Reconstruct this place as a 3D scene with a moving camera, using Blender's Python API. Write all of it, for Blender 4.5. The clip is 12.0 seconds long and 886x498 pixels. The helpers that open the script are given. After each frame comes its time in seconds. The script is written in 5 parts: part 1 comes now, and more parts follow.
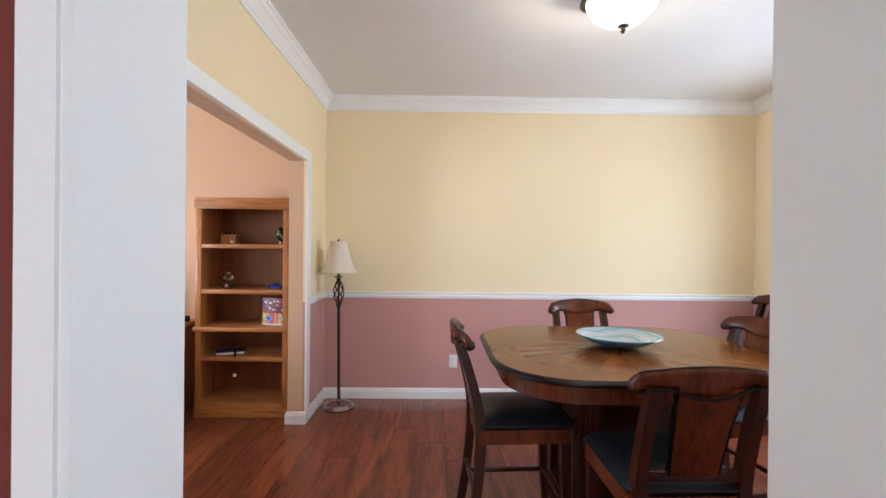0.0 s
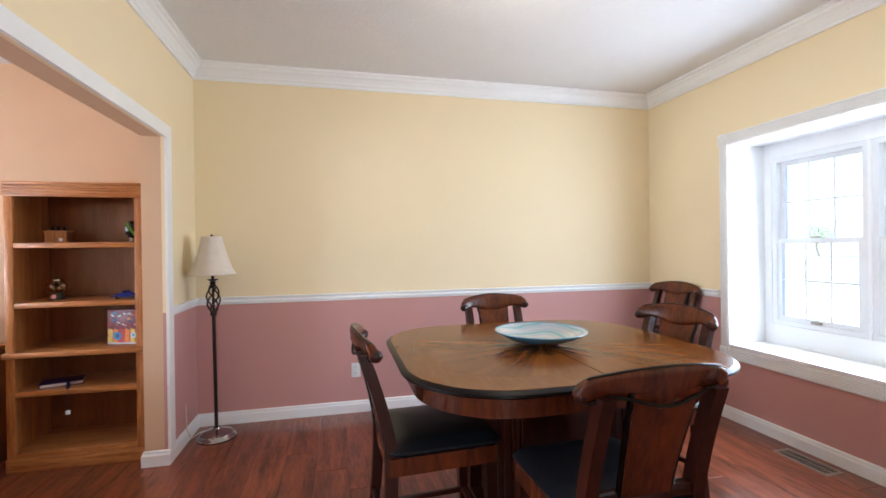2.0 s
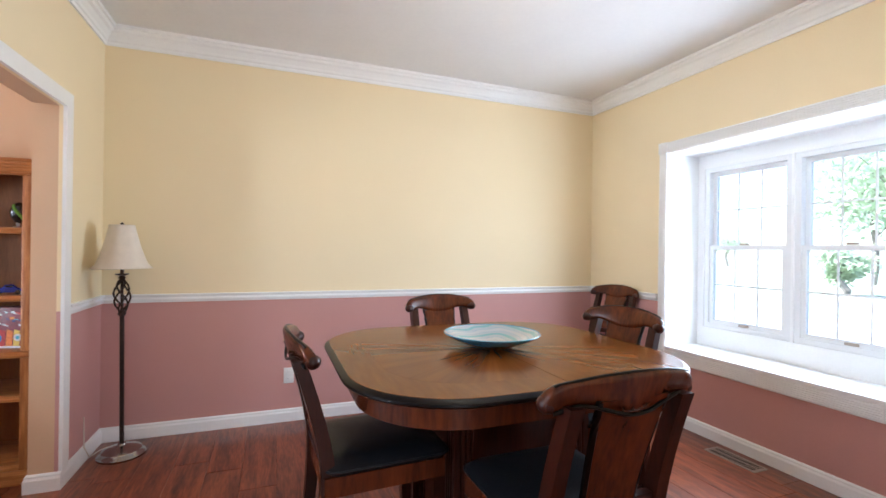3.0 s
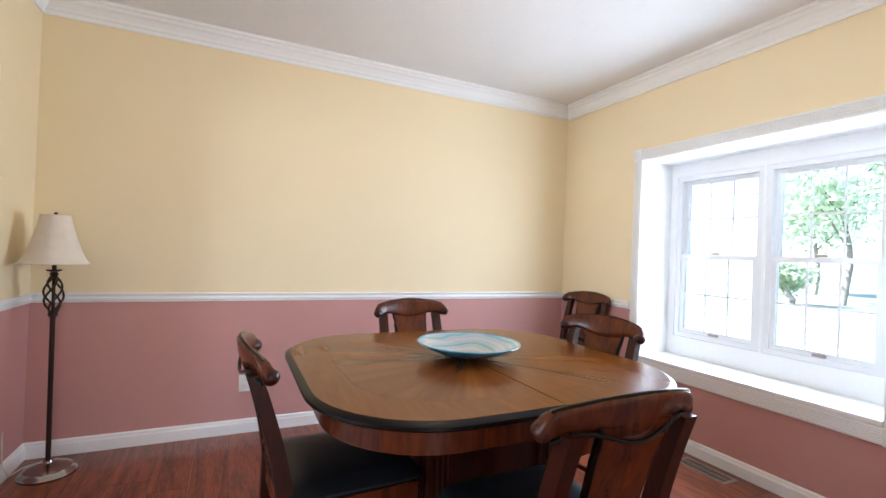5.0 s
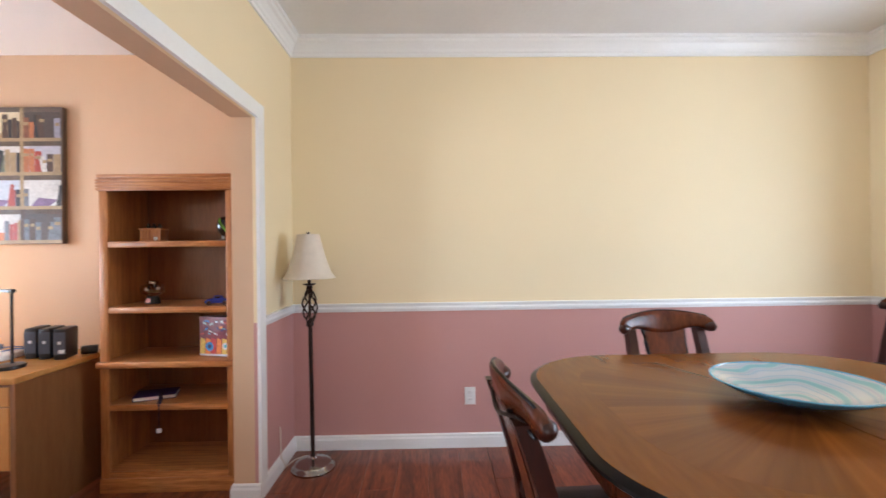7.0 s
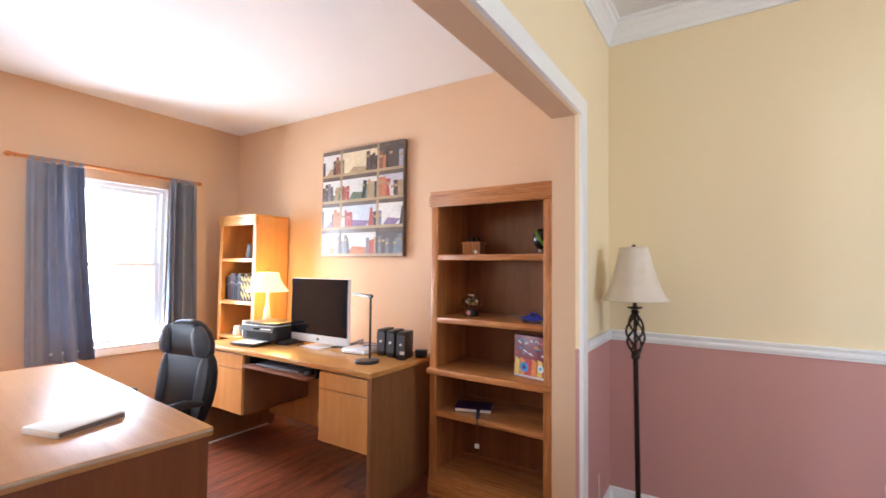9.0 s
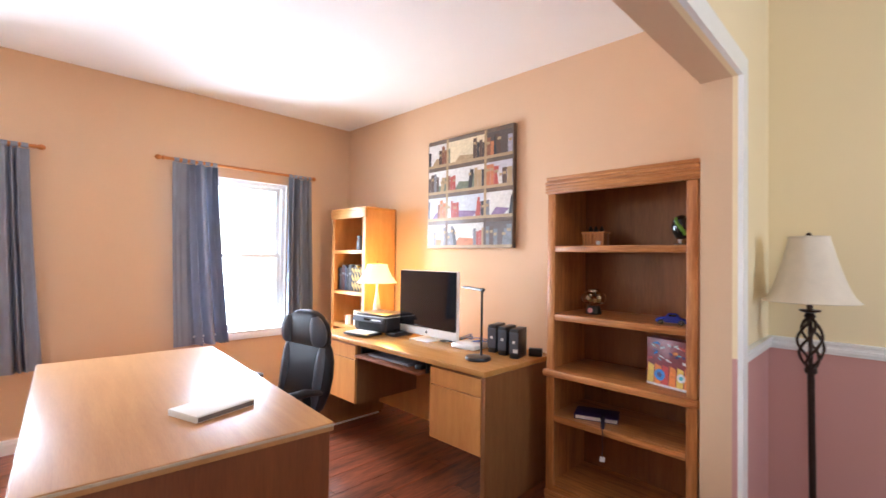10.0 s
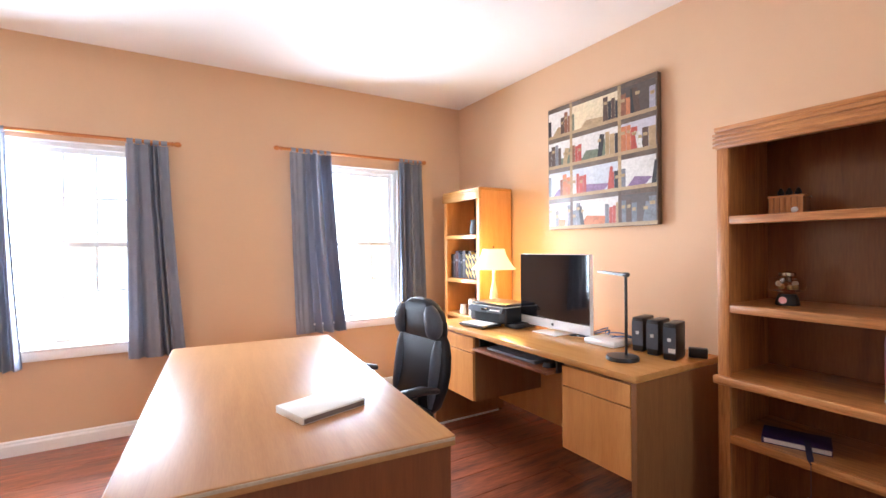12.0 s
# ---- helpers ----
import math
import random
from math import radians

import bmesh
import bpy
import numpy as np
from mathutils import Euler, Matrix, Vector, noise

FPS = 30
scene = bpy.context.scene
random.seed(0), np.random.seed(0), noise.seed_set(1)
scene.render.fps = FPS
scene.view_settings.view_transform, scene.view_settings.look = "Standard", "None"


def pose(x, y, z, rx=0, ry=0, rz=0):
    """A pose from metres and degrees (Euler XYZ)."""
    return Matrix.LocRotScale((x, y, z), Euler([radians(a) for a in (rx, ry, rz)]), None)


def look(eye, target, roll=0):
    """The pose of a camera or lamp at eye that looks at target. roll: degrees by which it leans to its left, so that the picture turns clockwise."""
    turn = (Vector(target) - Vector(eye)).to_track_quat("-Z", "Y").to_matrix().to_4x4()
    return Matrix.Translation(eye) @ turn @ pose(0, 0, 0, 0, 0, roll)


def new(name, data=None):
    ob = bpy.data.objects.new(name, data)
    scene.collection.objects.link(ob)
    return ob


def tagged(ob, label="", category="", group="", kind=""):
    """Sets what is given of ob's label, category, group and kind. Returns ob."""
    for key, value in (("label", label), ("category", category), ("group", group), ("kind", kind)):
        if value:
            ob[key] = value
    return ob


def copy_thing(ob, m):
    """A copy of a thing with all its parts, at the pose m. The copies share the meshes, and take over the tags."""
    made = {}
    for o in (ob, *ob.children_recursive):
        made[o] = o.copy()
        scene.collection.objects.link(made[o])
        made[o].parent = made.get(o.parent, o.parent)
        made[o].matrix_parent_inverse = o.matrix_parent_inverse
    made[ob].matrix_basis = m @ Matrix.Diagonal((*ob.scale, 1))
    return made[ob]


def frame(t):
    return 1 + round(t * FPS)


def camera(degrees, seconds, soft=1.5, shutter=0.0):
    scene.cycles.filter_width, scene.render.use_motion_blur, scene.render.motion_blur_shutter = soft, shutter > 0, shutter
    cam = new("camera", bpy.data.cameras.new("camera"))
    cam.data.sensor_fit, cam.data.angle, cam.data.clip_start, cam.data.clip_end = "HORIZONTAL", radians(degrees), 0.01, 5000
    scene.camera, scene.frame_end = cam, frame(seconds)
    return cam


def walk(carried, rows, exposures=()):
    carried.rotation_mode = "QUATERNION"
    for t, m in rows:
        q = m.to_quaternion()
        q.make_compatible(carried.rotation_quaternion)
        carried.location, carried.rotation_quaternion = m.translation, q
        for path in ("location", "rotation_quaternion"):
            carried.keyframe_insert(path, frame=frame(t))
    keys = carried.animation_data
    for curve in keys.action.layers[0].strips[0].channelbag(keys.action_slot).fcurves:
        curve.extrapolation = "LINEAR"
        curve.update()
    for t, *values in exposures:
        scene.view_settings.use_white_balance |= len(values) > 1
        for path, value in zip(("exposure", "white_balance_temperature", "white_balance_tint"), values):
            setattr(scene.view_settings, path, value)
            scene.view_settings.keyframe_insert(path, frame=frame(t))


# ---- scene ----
cam = camera(89.5, 12.0, soft=1.5, shutter=0.3)
PATH = [
    (0, (1.028, 0.416, 1.377), (1.05, 2.416, 1.372), 0.6),
    (0.5, (1.015, 0.492, 1.356), (1.08, 2.491, 1.352), 0.2),
    (1, (1.021, 0.605, 1.354), (1.195, 2.598, 1.354), -0.3),
    (1.5, (1.031, 0.708, 1.341), (1.352, 2.682, 1.338), -0.8),
    (2, (1.05, 0.795, 1.332), (1.505, 2.742, 1.324), -0.7),
    (2.5, (1.051, 0.883, 1.315), (1.631, 2.797, 1.312), -0.1),
    (3, (1.054, 0.952, 1.303), (1.764, 2.822, 1.305), 0.8),
    (3.5, (1.066, 1.013, 1.3), (1.889, 2.836, 1.309), 1.9),
    (3.7, (1.072, 1.03, 1.3), (1.932, 2.835, 1.314), 2.2),
    (5.3, (1.065, 1.141, 1.304), (1.905, 2.956, 1.321), 2.3),
    (5.5, (1.053, 1.174, 1.298), (1.833, 3.016, 1.315), 2.1),
    (6, (1.005, 1.27, 1.323), (1.601, 3.179, 1.32), 1.4),
    (6.5, (0.967, 1.377, 1.324), (1.313, 3.346, 1.315), 0.4),
    (7, (0.945, 1.498, 1.318), (0.985, 3.497, 1.325), -0.7),
    (7.5, (0.902, 1.578, 1.327), (0.598, 3.554, 1.375), -1.1),
    (7.7, (0.878, 1.609, 1.316), (0.44, 3.559, 1.386), -1.0),
    (9.3, (0.533, 1.831, 1.315), (-0.653, 3.44, 1.382), 0.9),
    (9.5, (0.502, 1.838, 1.316), (-0.748, 3.398, 1.373), 1.0),
    (10, (0.415, 1.881, 1.319), (-1.0, 3.293, 1.357), 0.8),
    (10.5, (0.315, 1.937, 1.324), (-1.235, 3.2, 1.337), 0.2),
    (11, (0.226, 1.992, 1.311), (-1.42, 3.128, 1.313), -0.5),
    (11.5, (0.161, 2.025, 1.293), (-1.526, 3.098, 1.289), -0.9),
    (12, (0.111, 2.049, 1.271), (-1.603, 3.078, 1.264), -0.5),
]
EXPOSURES = [(0.0, 1.83, 5430, 10), (7.0, 1.83, 5430, 10), (9.5, 1.94, 5450, 10), (12.0, 1.93, 5450, 10)]
walk(cam, [(t, look(eye, target, roll)) for t, eye, target, roll in PATH], EXPOSURES)

# ---- world, sun and large lights ----
world = bpy.data.worlds.new("world")
scene.world = world
world.use_nodes = True
_n = world.node_tree.nodes
_sky = _n.new("ShaderNodeTexSky")
_sky.sky_type = "NISHITA"
_sky.sun_disc = False
_sky.sun_elevation = radians(42)
_sky.sun_rotation = radians(-60)
world.node_tree.links.new(_sky.outputs["Color"], _n["Background"].inputs["Color"])
_n["Background"].inputs["Strength"].default_value = 0.15


def lamp(name, kind, m, energy, color, **settings):
    data = bpy.data.lights.new(name, kind)
    data.energy, data.color = energy, color
    for key, value in settings.items():
        if key == "size":
            data.shape, data.size, data.size_y = "RECTANGLE", value[0], value[1]
        elif key == "radius":
            data.shadow_soft_size = value
        elif key == "angle":
            data.angle = value
    ob = new(name, data)
    ob.matrix_world = m
    return ob


lamp("sun", "SUN", look((-10, 5.5, 10.3), (0, 0, 0)), 5.0, (1.0, 0.95, 0.86), angle=radians(0.5))
BAY_LIGHT, OFFICE_LIGHT, HALL_SIDE_FILL, HALL_REAR_FILL = 13.0, 24.5, 2.2, 11.0
lamp("bay_window_daylight", "AREA", look((4.20, 2.87, 1.36), (0, 2.87, 1.2)), BAY_LIGHT, (0.93, 0.97, 1.0), size=(1.15, 1.1))
for _y in (1.42, 3.40):
    lamp("office_window_daylight", "AREA", look((-3.69, _y, 1.31), (0, _y - 1.5, 0.5)), OFFICE_LIGHT, (0.95, 0.98, 1.0), size=(0.76, 1.36))
# unseen fill lamp added at the hall's east side, no window modelled there
lamp("hall_side_fill", "AREA", look((2.7, -0.6, 1.5), (0.8, 0.6, 1.3)), HALL_SIDE_FILL, (0.80, 0.84, 1.0), size=(0.8, 1.2))
# second added fill, behind the camera, brightens the dining room through the doorway
lamp("hall_rear_fill", "AREA", look((1.25, -1.75, 1.4), (0.9, 3.0, 0.9)), HALL_REAR_FILL, (1.0, 0.94, 0.84), size=(0.8, 1.6))
lamp("ceiling_light_bulb", "POINT", pose(1.945, 2.65, 2.555), 5.5, (1.0, 0.82, 0.56), radius=0.05)
lamp("table_lamp_bulb", "POINT", pose(-2.53, 4.07, 1.17), 3.0, (1.0, 0.54, 0.10), radius=0.03)


# ---- materials ----
def srgb(r, g, b):
    return tuple((c / 255 / 12.92) if c / 255 <= 0.04045 else ((c / 255 + 0.055) / 1.055) ** 2.4 for c in (r, g, b))


def mat(name, color, rough=0.6, vary=0.08, scale=6.0, fine=120.0, bump=0.0, metal=0.0, emit=None, power=0.0, coat=0.0, by_object=0.0):
    """Plain surface with variation at two scales, and fine relief."""
    m = bpy.data.materials.new(name)
    m.use_nodes = True
    t, l = m.node_tree.nodes, m.node_tree.links
    b = t["Principled BSDF"]
    b.inputs["Roughness"].default_value, b.inputs["Metallic"].default_value = rough, metal
    b.inputs["Coat Weight"].default_value = coat
    co = t.new("ShaderNodeTexCoord")
    big, small = t.new("ShaderNodeTexNoise"), t.new("ShaderNodeTexNoise")
    big.inputs["Scale"].default_value, small.inputs["Scale"].default_value = scale, fine
    big.inputs["Detail"].default_value = 4
    for n in (big, small):
        l.new(co.outputs["Object"], n.inputs["Vector"])
    add = t.new("ShaderNodeMath")
    add.operation = "ADD"
    l.new(big.outputs["Fac"], add.inputs[0])
    l.new(small.outputs["Fac"], add.inputs[1])
    ramp = t.new("ShaderNodeMapRange")
    ramp.inputs["From Min"].default_value, ramp.inputs["From Max"].default_value = 0.6, 1.4
    ramp.inputs["To Min"].default_value, ramp.inputs["To Max"].default_value = 1 - vary, 1 + vary
    l.new(add.outputs[0], ramp.inputs["Value"])
    mul = t.new("ShaderNodeMix")
    mul.data_type, mul.blend_type = "RGBA", "MULTIPLY"
    mul.inputs["Factor"].default_value = 1.0
    mul.inputs["A"].default_value = (*color, 1)
    out = ramp.outputs[0]
    if by_object:
        info = t.new("ShaderNodeObjectInfo")
        r2 = t.new("ShaderNodeMapRange")
        r2.inputs["To Min"].default_value, r2.inputs["To Max"].default_value = 1 - by_object, 1 + by_object
        l.new(info.outputs["Random"], r2.inputs["Value"])
        m2 = t.new("ShaderNodeMath")
        m2.operation = "MULTIPLY"
        l.new(out, m2.inputs[0])
        l.new(r2.outputs[0], m2.inputs[1])
        out = m2.outputs[0]
    l.new(out, mul.inputs["B"])
    l.new(mul.outputs["Result"], b.inputs["Base Color"])
    if bump:
        bp = t.new("ShaderNodeBump")
        bp.inputs["Strength"].default_value, bp.inputs["Distance"].default_value = bump, 0.004
        l.new(small.outputs["Fac"], bp.inputs["Height"])
        l.new(bp.outputs["Normal"], b.inputs["Normal"])
    if emit:
        b.inputs["Emission Color"].default_value, b.inputs["Emission Strength"].default_value = (*emit, 1), power
    return m


def wood(name, dark, light, axis, rough=0.35, stretch=14.0, grain=5.0, rings=0.5, coat=0.0, by_object=0.0, bump=0.08, gloss=0.5):
    """Wood with long streaks along one axis (0, 1 or 2), fine pores, and pieces that differ."""
    m = bpy.data.materials.new(name)
    m.use_nodes = True
    t, l = m.node_tree.nodes, m.node_tree.links
    b = t["Principled BSDF"]
    b.inputs["Roughness"].default_value, b.inputs["Coat Weight"].default_value = rough, coat
    b.inputs["Coat Roughness"].default_value = 0.15
    b.inputs["Specular IOR Level"].default_value = gloss
    co, mp = t.new("ShaderNodeTexCoord"), t.new("ShaderNodeMapping")
    s = [stretch, stretch, stretch]
    s[axis] = 1.0
    mp.inputs["Scale"].default_value = s
    vec = co.outputs["Object"]
    if by_object:
        info = t.new("ShaderNodeObjectInfo")
        off = t.new("ShaderNodeVectorMath")
        off.operation = "ADD"
        scl = t.new("ShaderNodeMath")
        scl.operation = "MULTIPLY"
        scl.inputs[1].default_value = 37.0
        l.new(info.outputs["Random"], scl.inputs[0])
        l.new(vec, off.inputs[0])
        l.new(scl.outputs[0], off.inputs[1])
        vec = off.outputs[0]
    l.new(vec, mp.inputs["Vector"])
    n1, n2 = t.new("ShaderNodeTexNoise"), t.new("ShaderNodeTexNoise")
    n1.inputs["Scale"].default_value, n1.inputs["Detail"].default_value, n1.inputs["Distortion"].default_value = grain * 0.25, 5, rings
    n2.inputs["Scale"].default_value, n2.inputs["Detail"].default_value = grain * 2.2, 3
    for n in (n1, n2):
        l.new(mp.outputs["Vector"], n.inputs["Vector"])
    mix = t.new("ShaderNodeMix")
    mix.data_type = "FLOAT"
    mix.inputs["Factor"].default_value = 0.4
    l.new(n1.outputs["Fac"], mix.inputs["A"])
    l.new(n2.outputs["Fac"], mix.inputs["B"])
    ramp = t.new("ShaderNodeValToRGB")
    ramp.color_ramp.elements[0].position, ramp.color_ramp.elements[0].color = 0.32, (*dark, 1)
    ramp.color_ramp.elements[1].position, ramp.color_ramp.elements[1].color = 0.68, (*light, 1)
    l.new(mix.outputs["Result"], ramp.inputs["Fac"])
    color = ramp.outputs["Color"]
    if by_object:
        r2 = t.new("ShaderNodeMapRange")
        r2.inputs["To Min"].default_value, r2.inputs["To Max"].default_value = 1 - by_object, 1 + by_object
        l.new(info.outputs["Random"], r2.inputs["Value"])
        mul = t.new("ShaderNodeMix")
        mul.data_type, mul.blend_type = "RGBA", "MULTIPLY"
        mul.inputs["Factor"].default_value = 1.0
        l.new(color, mul.inputs["A"])
        l.new(r2.outputs[0], mul.inputs["B"])
        color = mul.outputs["Result"]
    l.new(color, b.inputs["Base Color"])
    if bump:
        bp = t.new("ShaderNodeBump")
        bp.inputs["Strength"].default_value, bp.inputs["Distance"].default_value = bump, 0.002
        l.new(n2.outputs["Fac"], bp.inputs["Height"])
        l.new(bp.outputs["Normal"], b.inputs["Normal"])
    return m


def glass(name, tint=(1, 1, 1)):
    m = bpy.data.materials.new(name)
    m.use_nodes = True
    b = m.node_tree.nodes["Principled BSDF"]
    b.inputs["Base Color"].default_value = (*tint, 1)
    b.inputs["Transmission Weight"].default_value, b.inputs["Roughness"].default_value, b.inputs["IOR"].default_value = 1.0, 0.0, 1.1
    return m


YELLOW = mat("yellow_wall_paint", (0.86, 0.725, 0.475), 0.75, 0.03, 1.2, 260, 0.08)
MAUVE = mat("mauve_dado_paint", (0.555, 0.295, 0.268), 0.6, 0.05, 1.5, 260, 0.08)
PEACH = mat("peach_wall_paint", (0.665, 0.455, 0.282), 0.7, 0.035, 1.2, 260, 0.08)
MAROON = mat("maroon_hall_paint", (0.16, 0.03, 0.025), 0.6, 0.05, 2.0, 200, 0.05)
WHITE = mat("white_gloss_trim_paint", (0.87, 0.87, 0.86), 0.32, 0.03, 5, 90, 0.02)
JAMB = mat("white_flat_paint", (0.78, 0.78, 0.76), 0.6, 0.03, 2, 200, 0.05)
CEILING = mat("white_textured_ceiling_paint", (0.80, 0.79, 0.78), 0.9, 0.02, 5, 34, 0.35)
OFFICE_CEILING = mat("white_smooth_ceiling_paint", (0.84, 0.82, 0.79), 0.9, 0.02, 2, 160, 0.1)
PLANK = wood("red_brown_laminate", srgb(52, 22, 14), srgb(160, 88, 56), 1, 0.28, 9.0, 6.0, 1.2, 0.2, 0.16, 0.05)
SEAM = mat("dark_floor_seam", (0.02, 0.008, 0.006), 0.7)
CHERRY = wood("dark_cherry_wood", srgb(30, 11, 7), srgb(66, 27, 15), 2, 0.30, 8.0, 6.0, 0.4, 0.05, gloss=0.35)
CHERRY_PANEL = wood("reddish_cherry_panel", srgb(46, 19, 9), srgb(112, 53, 24), 2, 0.27, 7.0, 5.0, 0.4, 0.05, gloss=0.35)
CHERRY_TOP = wood("brown_cherry_tabletop", srgb(108, 61, 19), srgb(132, 78, 28), 1, 0.22, 7.0, 3.0, 0.3, 0.0, bump=0.0, gloss=0.14)
CHERRY_BAND = wood("sunburst_cherry_veneer", srgb(98, 54, 16), srgb(136, 80, 29), 1, 0.22, 5.0, 2.4, 0.3, 0.0, bump=0.0, gloss=0.14)
# the veneer's grain runs out from the middle of the top
_t, _l = CHERRY_BAND.node_tree.nodes, CHERRY_BAND.node_tree.links
_sep, _ang, _len, _com = _t.new("ShaderNodeSeparateXYZ"), _t.new("ShaderNodeMath"), _t.new("ShaderNodeVectorMath"), _t.new("ShaderNodeCombineXYZ")
_ang.operation, _len.operation = "ARCTAN2", "LENGTH"
_l.new(_t["Texture Coordinate"].outputs["Object"], _sep.inputs[0])
_l.new(_t["Texture Coordinate"].outputs["Object"], _len.inputs[0])
_l.new(_sep.outputs["Y"], _ang.inputs[0])
_l.new(_sep.outputs["X"], _ang.inputs[1])
_l.new(_ang.outputs[0], _com.inputs["X"])
_l.new(_len.outputs["Value"], _com.inputs["Y"])
_l.new(_com.outputs[0], _t["Mapping"].inputs["Vector"])
_t["Mix"].inputs["Factor"].default_value = 0.3
EDGE = mat("black_burnished_wood_edge", (0.006, 0.004, 0.0035), 0.32, 0.2, 12, 80, 0.05)
EDGE.node_tree.nodes["Principled BSDF"].inputs["Specular IOR Level"].default_value = 0.18
LEATHER = mat("black_leather", (0.008, 0.0095, 0.014), 0.42, 0.2, 10, 160, 0.25)
# grey leather lightened in its colour for the window sheen on the pads
SHEEN_GREY = mat("sheened_grey_leather", (0.075, 0.088, 0.115), 0.36, 0.2, 10, 160, 0.25)
OAK = wood("honey_oak_laminate", srgb(190, 136, 72), srgb(208, 156, 90), 0, 0.27, 14.0, 8.0, 0.3, 0.2, bump=0.0)
OAK_V = wood("honey_oak_panel", srgb(204, 140, 70), srgb(224, 164, 92), 2, 0.36, 12.0, 6.0, 0.3, 0.1)
DESK_TOP = wood("satin_oak_laminate", srgb(176, 126, 76), srgb(194, 145, 92), 0, 0.36, 14.0, 8.0, 0.3, 0.28, bump=0.0)
DESK_TOP.node_tree.nodes["Principled BSDF"].inputs["Coat Roughness"].default_value = 0.34
# two darker oaks: shade on the desks' sides and tray is put into the colour
DIM_RED_OAK = wood("dimmed_reddish_oak", srgb(110, 62, 34), srgb(132, 78, 43), 2, 0.42, 12.0, 6.0, 0.3)
DIM_OAK = wood("dimmed_brown_oak", srgb(124, 82, 46), srgb(150, 104, 62), 2, 0.42, 12.0, 6.0, 0.3)
CASE_H = wood("medium_oak_across", srgb(144, 85, 40), srgb(216, 152, 88), 0, 0.34, 16.0, 7.0, 1.6, 0.1)
CASE_V = wood("medium_oak_upright", srgb(142, 83, 39), srgb(210, 146, 84), 2, 0.34, 16.0, 7.0, 1.6, 0.1)
# case oak darkened in colour for the shade inside the shelves
CASE_IN = wood("dimmed_inner_oak", srgb(116, 68, 36), srgb(154, 97, 53), 2, 0.30, 12.0, 6.0, 0.6, 0.3)
BRONZE = mat("dark_bronze_metal", (0.05, 0.035, 0.03), 0.35, 0.2, 20, 80, 0.02, 0.9)
CHROME = mat("polished_pewter", (0.36, 0.33, 0.31), 0.16, 0.1, 10, 60, 0.0, 1.0)
SHADE = mat("cream_linen_shade", (0.72, 0.64, 0.54), 0.85, 0.06, 30, 400, 0.3)
WARM_SHADE = mat("glowing_cream_shade", (0.85, 0.72, 0.5), 0.8, 0.04, 30, 300, 0.2, emit=(1.0, 0.62, 0.22), power=0.40)
MILK = mat("lit_frosted_glass", (0.9, 0.85, 0.75), 0.35, 0.1, 18, 60, 0.0, emit=(1.0, 0.84, 0.58), power=0.75)
CURTAIN = mat("slate_blue_cotton", (0.28, 0.305, 0.375), 0.85, 0.14, 8, 500, 0.4)
_t, _l = CURTAIN.node_tree.nodes, CURTAIN.node_tree.links
_tr, _mx = _t.new("ShaderNodeBsdfTranslucent"), _t.new("ShaderNodeMixShader")
_tr.inputs["Color"].default_value = (0.32, 0.335, 0.40, 1)
_mx.inputs[0].default_value = 0.2
_l.new(_t["Principled BSDF"].outputs[0], _mx.inputs[1])
_l.new(_tr.outputs[0], _mx.inputs[2])
_l.new(_mx.outputs[0], _t["Material Output"].inputs["Surface"])
ROD = wood("golden_wood_rod", srgb(170, 98, 40), srgb(206, 132, 62), 1, 0.35)
VINYL = mat("white_vinyl_window", (0.80, 0.81, 0.81), 0.35, 0.02, 5, 80)
PANE = glass("window_glass")
BLACK = mat("black_plastic", (0.012, 0.012, 0.013), 0.35, 0.15, 20, 200, 0.05)
SCREEN = mat("black_glossy_screen", (0.006, 0.006, 0.008), 0.06, 0.05, 5, 50, coat=0.5)
ALU = mat("brushed_aluminium", (0.86, 0.87, 0.88), 0.32, 0.04, 10, 200, 0.02, 0.1)
WHITE_PLASTIC = mat("white_plastic", (0.80, 0.80, 0.79), 0.35, 0.03)
PAPER = mat("white_paper", (0.82, 0.81, 0.78), 0.7, 0.04)
PURPLE = mat("purple_cloth_cover", (0.025, 0.012, 0.10), 0.5, 0.15)
NAVY = mat("navy_ribbon", (0.02, 0.02, 0.06), 0.6, 0.1)
BLUE_CABLE = mat("blue_cable", (0.05, 0.16, 0.45), 0.5)
VENT = mat("brown_metal_grille", (0.42, 0.36, 0.30), 0.4, 0.1, 20, 100, 0.0, 0.5)
for _m in (PAPER, WHITE_PLASTIC):
    _m.node_tree.nodes["Principled BSDF"].inputs["Specular IOR Level"].default_value = 0.4
LEATHER.node_tree.nodes["Principled BSDF"].inputs["Specular IOR Level"].default_value = 0.35
DARK = mat("dark_recess", (0.01, 0.01, 0.01), 0.8)


# ---- mesh helpers ----
def link_mesh(name, bm, material, parent=None, smooth=False):
    me = bpy.data.meshes.new(name)
    bmesh.ops.recalc_face_normals(bm, faces=bm.faces[:])
    bm.to_mesh(me)
    bm.free()
    for m in (material if isinstance(material, (list, tuple)) else [material]):
        me.materials.append(m)
    if smooth:
        me.polygons.foreach_set("use_smooth", [True] * len(me.polygons))
        me.set_sharp_from_angle(angle=radians(40))
    ob = new(name, me)
    ob.parent = parent
    return ob


def part(name, bm, material, parent, label="", smooth=True):
    ob = link_mesh(name, bm, material, parent, smooth)
    return tagged(ob, label) if label else ob


def thing(name, m, label, category, group=""):
    ob = new(name)
    ob.empty_display_size = 0.05
    ob.matrix_basis = m
    return tagged(ob, label, category, group)


def setting(name, bm, material, smooth=False, parent=None):
    ob = link_mesh(name, bm, material, parent, smooth)
    return ob if parent else tagged(ob, kind="structure")


